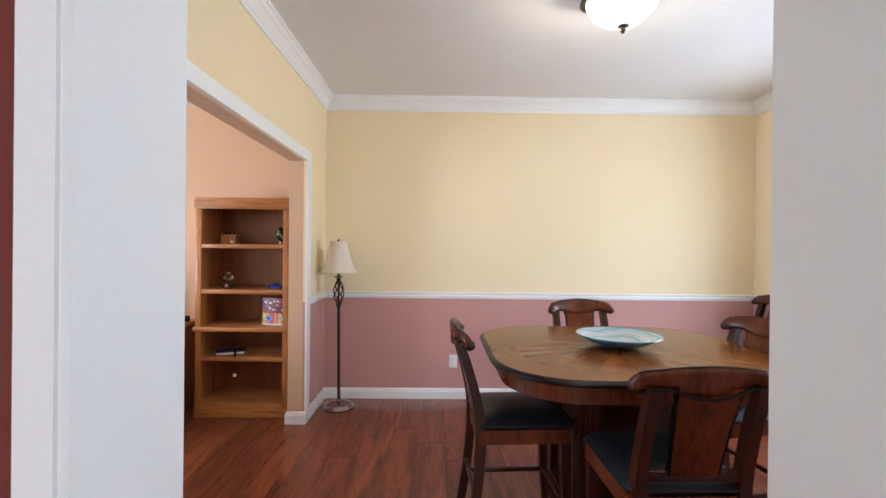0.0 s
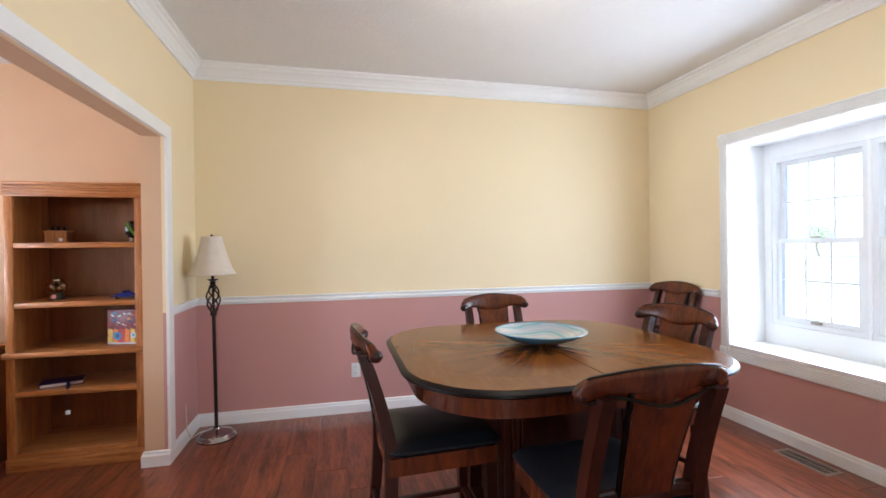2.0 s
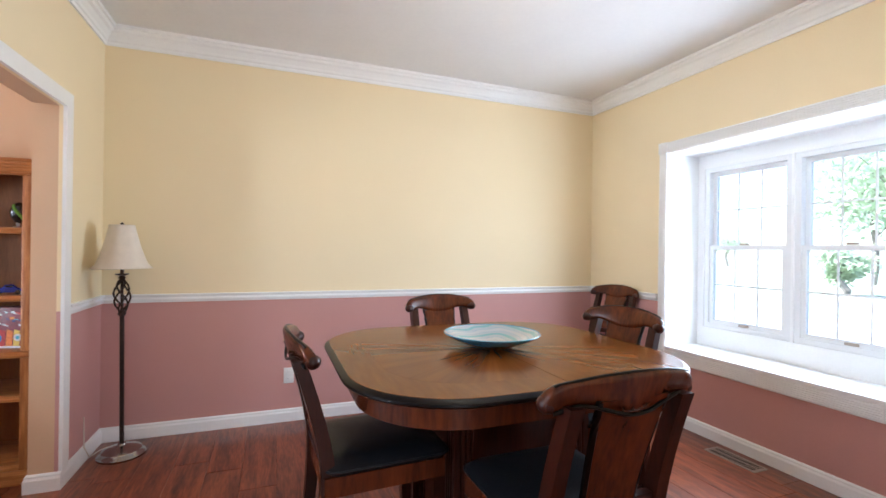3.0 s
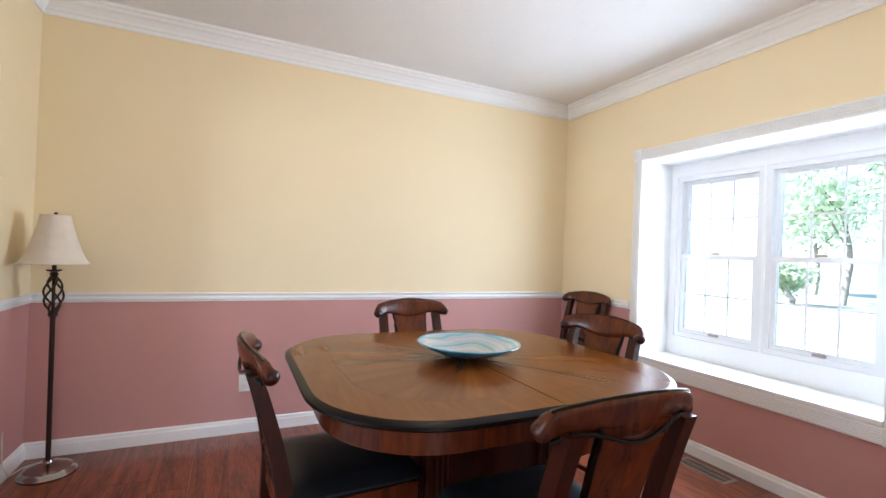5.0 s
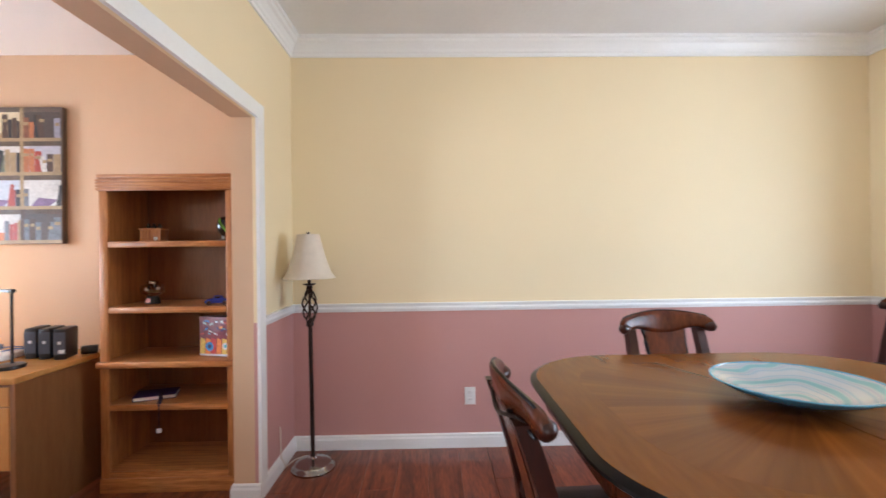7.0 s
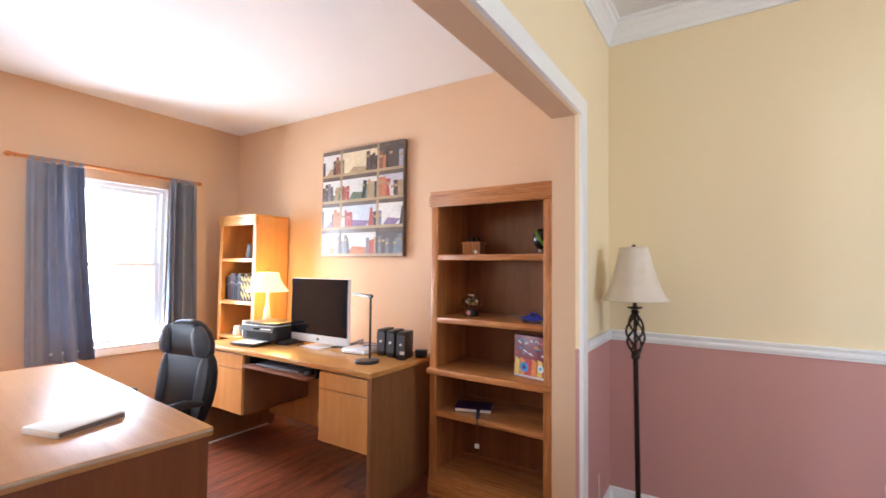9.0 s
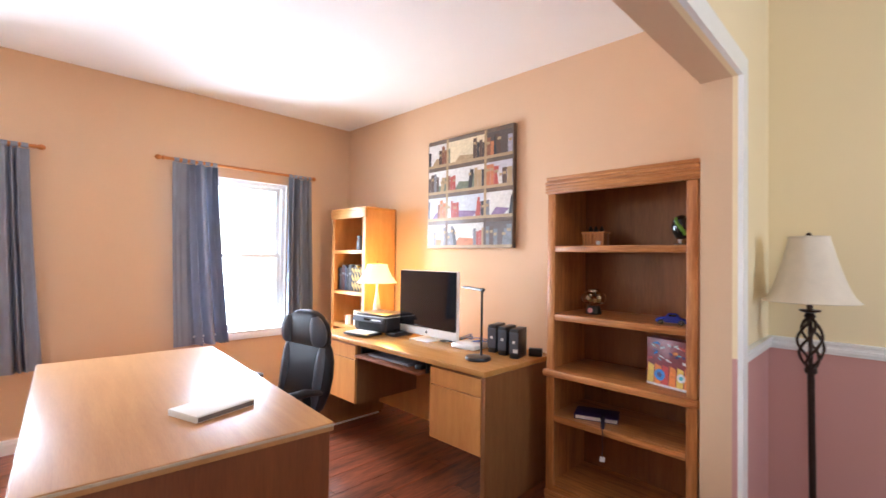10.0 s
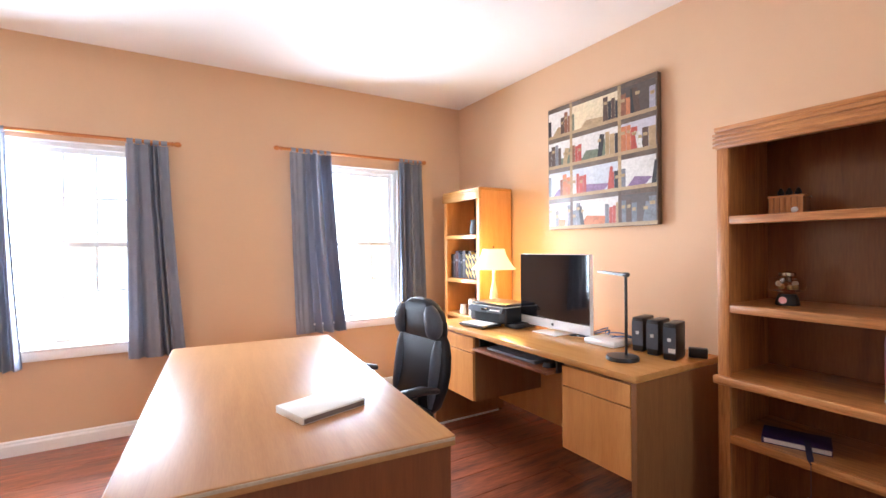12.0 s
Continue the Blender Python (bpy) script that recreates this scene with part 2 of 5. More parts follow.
def box(x0, x1, y0, y1, z0, z1, bevel=0.0, bm=None, index=0, segments=2):
    bm = bm or bmesh.new()
    r = bmesh.ops.create_cube(bm, size=1.0)
    vs = r["verts"]
    for v in vs:
        v.co = Vector(((x0 + x1) / 2 + v.co.x * (x1 - x0), (y0 + y1) / 2 + v.co.y * (y1 - y0), (z0 + z1) / 2 + v.co.z * (z1 - z0)))
    faces = {f for v in vs for f in v.link_faces}
    for f in faces:
        f.material_index = index
    if bevel:
        edges = list({e for v in vs for e in v.link_edges})
        bmesh.ops.bevel(bm, geom=edges, offset=bevel, segments=segments, affect="EDGES", profile=0.5, material=-1)
    return bm


def lathe(profile, steps=32, bm=None, at=(0, 0, 0), index=0):
    """Turns a profile of (radius, height) round the upright axis."""
    bm = bm or bmesh.new()
    rings = []
    for r, z in profile:
        if r < 1e-5:
            rings.append([bm.verts.new((at[0], at[1], at[2] + z))])
        else:
            rings.append([bm.verts.new((at[0] + r * math.cos(2 * math.pi * i / steps), at[1] + r * math.sin(2 * math.pi * i / steps), at[2] + z)) for i in range(steps)])
    for a, b in zip(rings, rings[1:]):
        for i in range(steps):
            j = (i + 1) % steps
            if len(a) == 1 and len(b) == 1:
                continue
            if len(a) == 1:
                f = bm.faces.new((a[0], b[j], b[i]))
            elif len(b) == 1:
                f = bm.faces.new((a[i], a[j], b[0]))
            else:
                f = bm.faces.new((a[i], a[j], b[j], b[i]))
            f.material_index = index
    return bm


def tube(points, radius, sides=8, bm=None, index=0, flat=1.0):
    """A round bar along points; radius may be a list."""
    bm = bm or bmesh.new()
    pts = [Vector(p) for p in points]
    rings = []
    for i, p in enumerate(pts):
        d = (pts[min(i + 1, len(pts) - 1)] - pts[max(i - 1, 0)]).normalized()
        up = Vector((0, 0, 1)) if abs(d.z) < 0.95 else Vector((1, 0, 0))
        a = d.cross(up).normalized()
        b = a.cross(d)
        r = radius[i] if isinstance(radius, (list, tuple)) else radius
        rings.append([bm.verts.new(p + a * math.cos(2 * math.pi * k / sides) * r + b * math.sin(2 * math.pi * k / sides) * r * flat) for k in range(sides)])
    for u, v in zip(rings, rings[1:]):
        for k in range(sides):
            f = bm.faces.new((u[k], u[(k + 1) % sides], v[(k + 1) % sides], v[k]))
            f.material_index = index
    for ring in (rings[0], rings[-1]):
        bm.faces.new(ring).material_index = index
    return bm


def loft(rings, bm=None, closed_ends=True, index=0):
    bm = bm or bmesh.new()
    vs = [[bm.verts.new(p) for p in ring] for ring in rings]
    n = len(vs[0])
    for u, v in zip(vs, vs[1:]):
        for k in range(n):
            bm.faces.new((u[k], u[(k + 1) % n], v[(k + 1) % n], v[k])).material_index = index
    if closed_ends:
        bm.faces.new(vs[0]).material_index = index
        bm.faces.new(vs[-1]).material_index = index
    return bm


def sweep(profile, path, closed=False):
    """A moulding: profile of (outward, height) carried along a plan path, mitred. The room lies to the left of the path."""
    pts = [Vector((x, y, 0)) for x, y in path]
    n = len(pts)
    rings = []
    for i, p in enumerate(pts):
        before = (p - pts[i - 1]).normalized() if i or closed else None
        after = (pts[(i + 1) % n] - p).normalized() if i < n - 1 or closed else None
        before, after = before or after, after or before
        na, nb = Vector((-before.y, before.x, 0)), Vector((-after.y, after.x, 0))
        mid = (na + nb).normalized()
        mid = mid / max(mid.dot(na), 0.2)
        rings.append([p + mid * d + Vector((0, 0, z)) for d, z in profile])
    if closed:
        bm = loft(rings + [rings[0]], closed_ends=False)
        bmesh.ops.remove_doubles(bm, verts=bm.verts[:], dist=1e-5)
        return bm
    return loft(rings)


def rounded_plan(w, d, r, steps=10):
    pts = []
    for cx, cy, a0 in ((1, 1, 0), (-1, 1, 90), (-1, -1, 180), (1, -1, 270)):
        for k in range(steps + 1):
            a = radians(a0 + 90 * k / steps)
            pts.append((cx * (w / 2 - r) + r * math.cos(a), cy * (d / 2 - r) + r * math.sin(a)))
    return pts


def joined(*boxes_):
    bm = bmesh.new()
    for b in boxes_:
        box(*b, bm=bm)
    return bm


# ---- the plan ----
EAST, WEST, NORTH, SOUTH = 3.94, 0.0, 4.50, 1.08     # dining room faces
TOP = 2.74
OFFICE_WEST, OFFICE_EAST, OFFICE_TOP = -3.64, -0.13, 2.642
OFFICE_SOUTH = 0.30
DOOR_W, DOOR_E, DOOR_TOP, HALL_FACE = 0.636, 1.547, 2.06, 0.895
OPEN_NEAR, OPEN_FAR, OPEN_TOP = 1.50, 3.895, 2.04
BAY_N, BAY_S, BAY_SILL, BAY_HEAD, BAY_BACK = 3.60, 2.14, 0.575, 2.08, 4.26
RAIL = 0.945


def two_tone(name, rects, plane):
    """Dining wall layer: mauve below the rail, yellow above. rects: (u0, u1, z0, z1); plane: how u maps to a box."""
    bm = bmesh.new()
    for u0, u1, z0, z1 in rects:
        for a, b, k in ((z0, min(z1, RAIL), 0), (max(z0, RAIL), z1, 1)):
            if b - a > 1e-4:
                box(*plane(u0, u1), a, b, bm=bm, index=k)
    return setting(name, bm, [MAUVE, YELLOW])


# floor base and ceilings
setting("floor", box(-4.0, 4.45, -1.9, 4.75, -0.20, -0.012), SEAM)
FLOOR = bpy.data.objects["floor"]
setting("ceiling", box(-0.13, 4.14, 0.87, 4.7, TOP, TOP + 0.15), CEILING)
setting("ceiling_office", box(-3.95, -0.13, 0.1, 4.7, OFFICE_TOP, OFFICE_TOP + 0.19), OFFICE_CEILING)
setting("ceiling_hall", box(-0.9, 3.1, -1.9, 0.91, 2.74, 2.89), JAMB)

# dining walls
two_tone("wall_north", [(-0.015, EAST + 0.2, 0, TOP)], lambda a, b: (a, b, NORTH, NORTH + 0.2))
two_tone("wall_east", [(SOUTH - 0.21, BAY_S, 0, TOP), (BAY_N, NORTH, 0, TOP), (BAY_S, BAY_N, 0, BAY_SILL - 0.03), (BAY_S, BAY_N, BAY_HEAD, TOP)],
         lambda a, b: (EAST, EAST + 0.17, a, b))
two_tone("wall_west", [(SOUTH - 0.21, OPEN_NEAR, 0, TOP), (OPEN_FAR, NORTH, 0, TOP), (OPEN_NEAR, OPEN_FAR, OPEN_TOP, TOP)], lambda a, b: (-0.018, 0.0, a, b))
two_tone("wall_south", [(0.0, DOOR_W, 0, TOP), (DOOR_E, EAST, 0, TOP), (DOOR_W, DOOR_E, DOOR_TOP, TOP)], lambda a, b: (a, b, SOUTH - 0.02, SOUTH))
setting("wall_south_core", joined((0.0, DOOR_W, HALL_FACE + 0.02, SOUTH - 0.02, 0, TOP), (DOOR_E, EAST, HALL_FACE + 0.02, SOUTH - 0.02, 0, TOP),
                                  (DOOR_W, DOOR_E, HALL_FACE + 0.02, SOUTH - 0.02, DOOR_TOP, TOP)), JAMB)
setting("wall_hall_north", joined((-0.9, DOOR_W - 0.004, HALL_FACE, HALL_FACE + 0.02, 0, TOP), (DOOR_E + 0.004, 3.1, HALL_FACE, HALL_FACE + 0.02, 0, TOP),
                                  (DOOR_W, DOOR_E, HALL_FACE, HALL_FACE + 0.02, DOOR_TOP, TOP)), MAROON)
setting("door_lining", joined((DOOR_W, DOOR_W + 0.012, HALL_FACE - 0.012, SOUTH + 0.012, 0, DOOR_TOP), (DOOR_E - 0.012, DOOR_E, HALL_FACE - 0.012, SOUTH + 0.012, 0, DOOR_TOP),
                              (DOOR_W, DOOR_E, HALL_FACE - 0.012, SOUTH + 0.012, DOOR_TOP - 0.012, DOOR_TOP)), JAMB)
setting("wall_hall_west", box(-1.0, -0.9, -1.9, 0.91, 0, TOP), JAMB)
setting("wall_hall_east", box(3.0, 3.1, -1.9, 0.91, 0, TOP), JAMB)
setting("wall_hall_south", box(-1.0, 3.1, -2.0, -1.9, 0, TOP), JAMB)

# office walls
setting("wall_office_east", joined((OFFICE_EAST, -0.018, 0.1, OPEN_NEAR, 0, TOP), (OFFICE_EAST, -0.018, OPEN_FAR, NORTH, 0, TOP),
                                   (OFFICE_EAST, -0.018, OPEN_NEAR, OPEN_FAR, OPEN_TOP, TOP)), PEACH)
setting("wall_office_north", box(OFFICE_WEST - 0.2, -0.015, NORTH, NORTH + 0.2, 0, TOP), PEACH)
setting("wall_office_south", box(OFFICE_WEST, OFFICE_EAST, OFFICE_SOUTH - 0.15, OFFICE_SOUTH, 0, TOP), PEACH)
WINDOWS = ((1.00, 1.84), (2.98, 3.82))
W_SILL, W_HEAD = 0.635, 1.985
_rects = [(OFFICE_SOUTH - 0.2, WINDOWS[0][0], 0, TOP), (WINDOWS[0][1], WINDOWS[1][0], 0, TOP), (WINDOWS[1][1], NORTH, 0, TOP)]
for _a, _b in WINDOWS:
    _rects += [(_a, _b, 0, W_SILL), (_a, _b, W_HEAD, TOP)]
setting("wall_office_west", joined(*[(OFFICE_WEST - 0.14, OFFICE_WEST, a, b, c, d) for a, b, c, d in _rects]), PEACH)

# mouldings
BASE = [(0, 0), (0.016, 0), (0.016, 0.065), (0.011, 0.078), (0.011, 0.086), (0.004, 0.095), (0, 0.095)]
CHAIR_RAIL = [(0, 0.915), (0.010, 0.915), (0.012, 0.925), (0.018, 0.930), (0.018, 0.942), (0.012, 0.946), (0.012, 0.955), (0.024, 0.962), (0.024, 0.972), (0, 0.972)]
CROWN = [(0, 2.618), (0.012, 2.618), (0.012, 2.640), (0.020, 2.648), (0.026, 2.664), (0.044, 2.690), (0.060, 2.700), (0.066, 2.716), (0.080, 2.720), (0.080, 2.7395), (0, 2.7395)]
C = 0.08   # casing width
setting("crown_moulding", sweep(CROWN, [(WEST, SOUTH), (EAST, SOUTH), (EAST, NORTH), (WEST, NORTH)], closed=True), WHITE)
setting("chair_rail", sweep(CHAIR_RAIL, [(EAST, BAY_N + 0.09), (EAST, NORTH), (WEST, NORTH), (WEST, OPEN_FAR + C)]), WHITE)
setting("chair_rail_south", sweep(CHAIR_RAIL, [(DOOR_E + 0.002, SOUTH), (EAST, SOUTH), (EAST, BAY_S - 0.09)]), WHITE)
setting("chair_rail_southwest", sweep(CHAIR_RAIL, [(WEST, OPEN_NEAR - C), (WEST, SOUTH), (DOOR_W - 0.002, SOUTH)]), WHITE)
setting("baseboard", sweep(BASE, [(DOOR_E + 0.013, SOUTH), (EAST, SOUTH), (EAST, NORTH), (WEST, NORTH), (WEST, OPEN_FAR + 0.003)]), WHITE)
setting("baseboard_southwest", sweep(BASE, [(WEST, OPEN_NEAR - 0.003), (WEST, SOUTH), (DOOR_W - 0.013, SOUTH)]), WHITE)
setting("baseboard_reveal", sweep(BASE, [(0.016, OPEN_FAR), (OFFICE_EAST, OPEN_FAR), (OFFICE_EAST, NORTH), (OFFICE_WEST, NORTH), (OFFICE_WEST, OFFICE_SOUTH), (OFFICE_EAST, OFFICE_SOUTH), (OFFICE_EAST, OPEN_NEAR), (0.016, OPEN_NEAR)]), WHITE)
# casing round the opening to the office, and of the hall door
setting("opening_casing", joined((0.0, 0.018, OPEN_FAR, OPEN_FAR + C, 0.096, OPEN_TOP + C), (0.0, 0.018, OPEN_NEAR - C, OPEN_NEAR, 0.096, OPEN_TOP + C),
                                 (0.0, 0.018, OPEN_NEAR, OPEN_FAR, OPEN_TOP, OPEN_TOP + C)), WHITE)
setting("hall_casing", joined((DOOR_W - 0.042, DOOR_W, HALL_FACE - 0.018, HALL_FACE, 0, DOOR_TOP + 0.07), (DOOR_E, DOOR_E + 0.07, HALL_FACE - 0.018, HALL_FACE, 0, DOOR_TOP + 0.07),
                              (DOOR_W, DOOR_E, HALL_FACE - 0.018, HALL_FACE, DOOR_TOP, DOOR_TOP + 0.07)), WHITE)

# bay: box beyond the wall, and its fluted trim
setting("bay_lining", joined((EAST + 0.001, BAY_BACK, BAY_N - 0.004, BAY_N + 0.03, BAY_SILL - 0.03, BAY_HEAD + 0.03), (EAST + 0.001, BAY_BACK, BAY_S - 0.03, BAY_S + 0.004, BAY_SILL - 0.03, BAY_HEAD + 0.03),
                             (EAST + 0.001, BAY_BACK, BAY_S + 0.004, BAY_N - 0.004, BAY_HEAD - 0.004, BAY_HEAD + 0.03)), WHITE)
setting("bay_sill", box(EAST - 0.02, BAY_BACK, BAY_S + 0.005, BAY_N - 0.005, BAY_SILL - 0.028, BAY_SILL, 0.004), WHITE)
GLAZED = ((2.25, 2.884), (2.902, 3.54))
G_SILL, G_HEAD = 0.722, 1.972
_bm = joined((BAY_BACK, BAY_BACK + 0.10, BAY_S - 0.03, GLAZED[0][0], BAY_SILL - 0.03, BAY_HEAD + 0.03), (BAY_BACK, BAY_BACK + 0.10, GLAZED[0][1], GLAZED[1][0], BAY_SILL - 0.03, BAY_HEAD + 0.03),
             (BAY_BACK, BAY_BACK + 0.10, GLAZED[1][1], BAY_N + 0.03, BAY_SILL - 0.03, BAY_HEAD + 0.03))
for _a, _b in GLAZED:
    box(BAY_BACK, BAY_BACK + 0.10, _a, _b, BAY_SILL - 0.03, G_SILL, bm=_bm)
    box(BAY_BACK, BAY_BACK + 0.10, _a, _b, G_HEAD, BAY_HEAD + 0.03, bm=_bm)
setting("bay_wall", _bm, WHITE)


def fluted(name, along, a, b, lo, hi):
    """A flat trim board with five flutes; along 'y' (between a and b, height lo to hi) or upright."""
    bm = box(EAST - 0.016, EAST, *((a, b, lo, hi)), 0.002)
    n = 6
    for k in range(n):
        if along == "y":
            z = lo + 0.012 + (hi - lo - 0.024) * k / (n - 1)
            tube([(EAST - 0.017, a + 0.004, z), (EAST - 0.017, b - 0.004, z)], 0.005, 6, bm)
        else:
            y = a + 0.012 + (b - a - 0.024) * k / (n - 1)
            tube([(EAST - 0.017, y, lo + 0.004), (EAST - 0.017, y, hi - 0.004)], 0.005, 6, bm)
    return setting(name, bm, WHITE, True)


fluted("bay_trim_head", "y", BAY_S, BAY_N, BAY_HEAD, BAY_HEAD + 0.085)
fluted("bay_trim_foot", "y", BAY_S, BAY_N, BAY_SILL - 0.115, BAY_SILL - 0.03)
fluted("bay_trim_north", "z", BAY_N, BAY_N + 0.075, BAY_SILL - 0.03, BAY_HEAD)
fluted("bay_trim_south", "z", BAY_S - 0.075, BAY_S, BAY_SILL - 0.03, BAY_HEAD)
for _k, (_y, _z) in enumerate(((BAY_N, BAY_HEAD), (BAY_S - 0.08, BAY_HEAD), (BAY_N, BAY_SILL - 0.118), (BAY_S - 0.08, BAY_SILL - 0.118))):
    _bm = box(EAST - 0.024, EAST, _y, _y + 0.08, _z, _z + 0.088, 0.003)
    for _r in (0.030, 0.018):
        tube([(EAST - 0.025, _y + 0.04 + _r * math.cos(a), _z + 0.044 + _r * math.sin(a)) for a in [2 * math.pi * i / 20 for i in range(21)]], 0.003, 6, _bm)
    setting("trim_corner_block_%d" % (_k + 1), _bm, WHITE, True)


def sash_window(name, x, y0, y1, z0, z1, out, cols, rows, label):
    """A double-hung window in a wall at x; out: +1 or -1, the way out."""
    t = tagged(new(name), label, "window", kind="structure")
    t.matrix_basis = pose(x, (y0 + y1) / 2, z0)
    w, h = y1 - y0, z1 - z0
    f = 0.035
    o = lambda a, b: (min(a * out, b * out), max(a * out, b * out))
    part("window_frame", joined((*o(0.01, 0.09), -w / 2, -w / 2 + f, 0, h), (*o(0.01, 0.09), w / 2 - f, w / 2, 0, h), (*o(0.01, 0.09), -w / 2 + f, w / 2 - f, h - f, h), (*o(0.01, 0.09), -w / 2 + f, w / 2 - f, 0, f)), VINYL, t, smooth=False)
    mid = h / 2
    for lo, hi, xo in ((mid - 0.016, h - f, 0.055), (f, mid + 0.016, 0.02)):
        s = 0.03
        a, b = -w / 2 + f, w / 2 - f
        sash = part("sash", joined((*o(xo, xo + 0.03), a, a + s, lo, hi), (*o(xo, xo + 0.03), b - s, b, lo, hi), (*o(xo, xo + 0.03), a + s, b - s, hi - s, hi), (*o(xo, xo + 0.03), a + s, b - s, lo, lo + s)), VINYL, t, smooth=False)
        pane = part("pane", box(*o(xo + 0.012, xo + 0.018), a + s, b - s, lo + s, hi - s), PANE, sash, smooth=False)
        pane.visible_shadow = False
        for k in range(1, cols):
            y = a + s + (b - a - 2 * s) * k / cols
            part("muntin", box(*o(xo + 0.008, xo + 0.0118), y - 0.006, y + 0.006, lo + s, hi - s), VINYL, sash, smooth=False)
        for k in range(1, rows):
            z = lo + s + (hi - lo - 2 * s) * k / rows
            part("muntin", box(*o(xo + 0.004, xo + 0.0078), a + s, b - s, z - 0.006, z + 0.006), VINYL, sash, smooth=False)
    part("sash_lock", box(*o(-0.004, 0.018), -0.03, 0.03, mid + 0.018, mid + 0.032, 0.004), VENT, t, "small dark metal sash lock")
    part("sash_lift", box(*o(0.0, 0.018), -0.035, 0.035, f + 0.006, f + 0.024, 0.004), VENT, t, "dark metal sash lift")
    return t


for _k, (_a, _b) in enumerate(GLAZED):
    sash_window("window_%d" % (_k + 1), BAY_BACK, _a, _b, G_SILL, G_HEAD, 1, 3, 2, "white double-hung window with grilles in the bay")
for _k, (_a, _b) in enumerate(WINDOWS):
    _w = sash_window("window_%d" % (_k + 3), OFFICE_WEST - 0.02, _a, _b, W_SILL, W_HEAD, -1, 4, 2, "white double-hung window between blue curtains")
    part("window_sill", box(0.02, 0.045, -0.46, 0.46, -0.06, 0.0, 0.004), WHITE, _w)
    part("window_sill", box(-0.06, 0.055, -0.44, 0.44, 0.0, 0.018, 0.004), WHITE, _w)
    part("jamb_lining", joined((-0.03, 0.022, -0.424, -0.418, 0.02, W_HEAD - W_SILL), (-0.03, 0.022, 0.418, 0.424, 0.02, W_HEAD - W_SILL), (-0.03, 0.022, -0.418, 0.418, W_HEAD - W_SILL - 0.006, W_HEAD - W_SILL)), WHITE, _w, smooth=False)


# ---- dining room ----
def superplan(w, d, n=3.4, steps=72):
    out = []
    for i in range(steps):
        a = 2 * math.pi * i / steps
        c, s = math.cos(a), math.sin(a)
        out.append((w / 2 * math.copysign(abs(c) ** (2 / n), c), d / 2 * math.copysign(abs(s) ** (2 / n), s)))
    return out


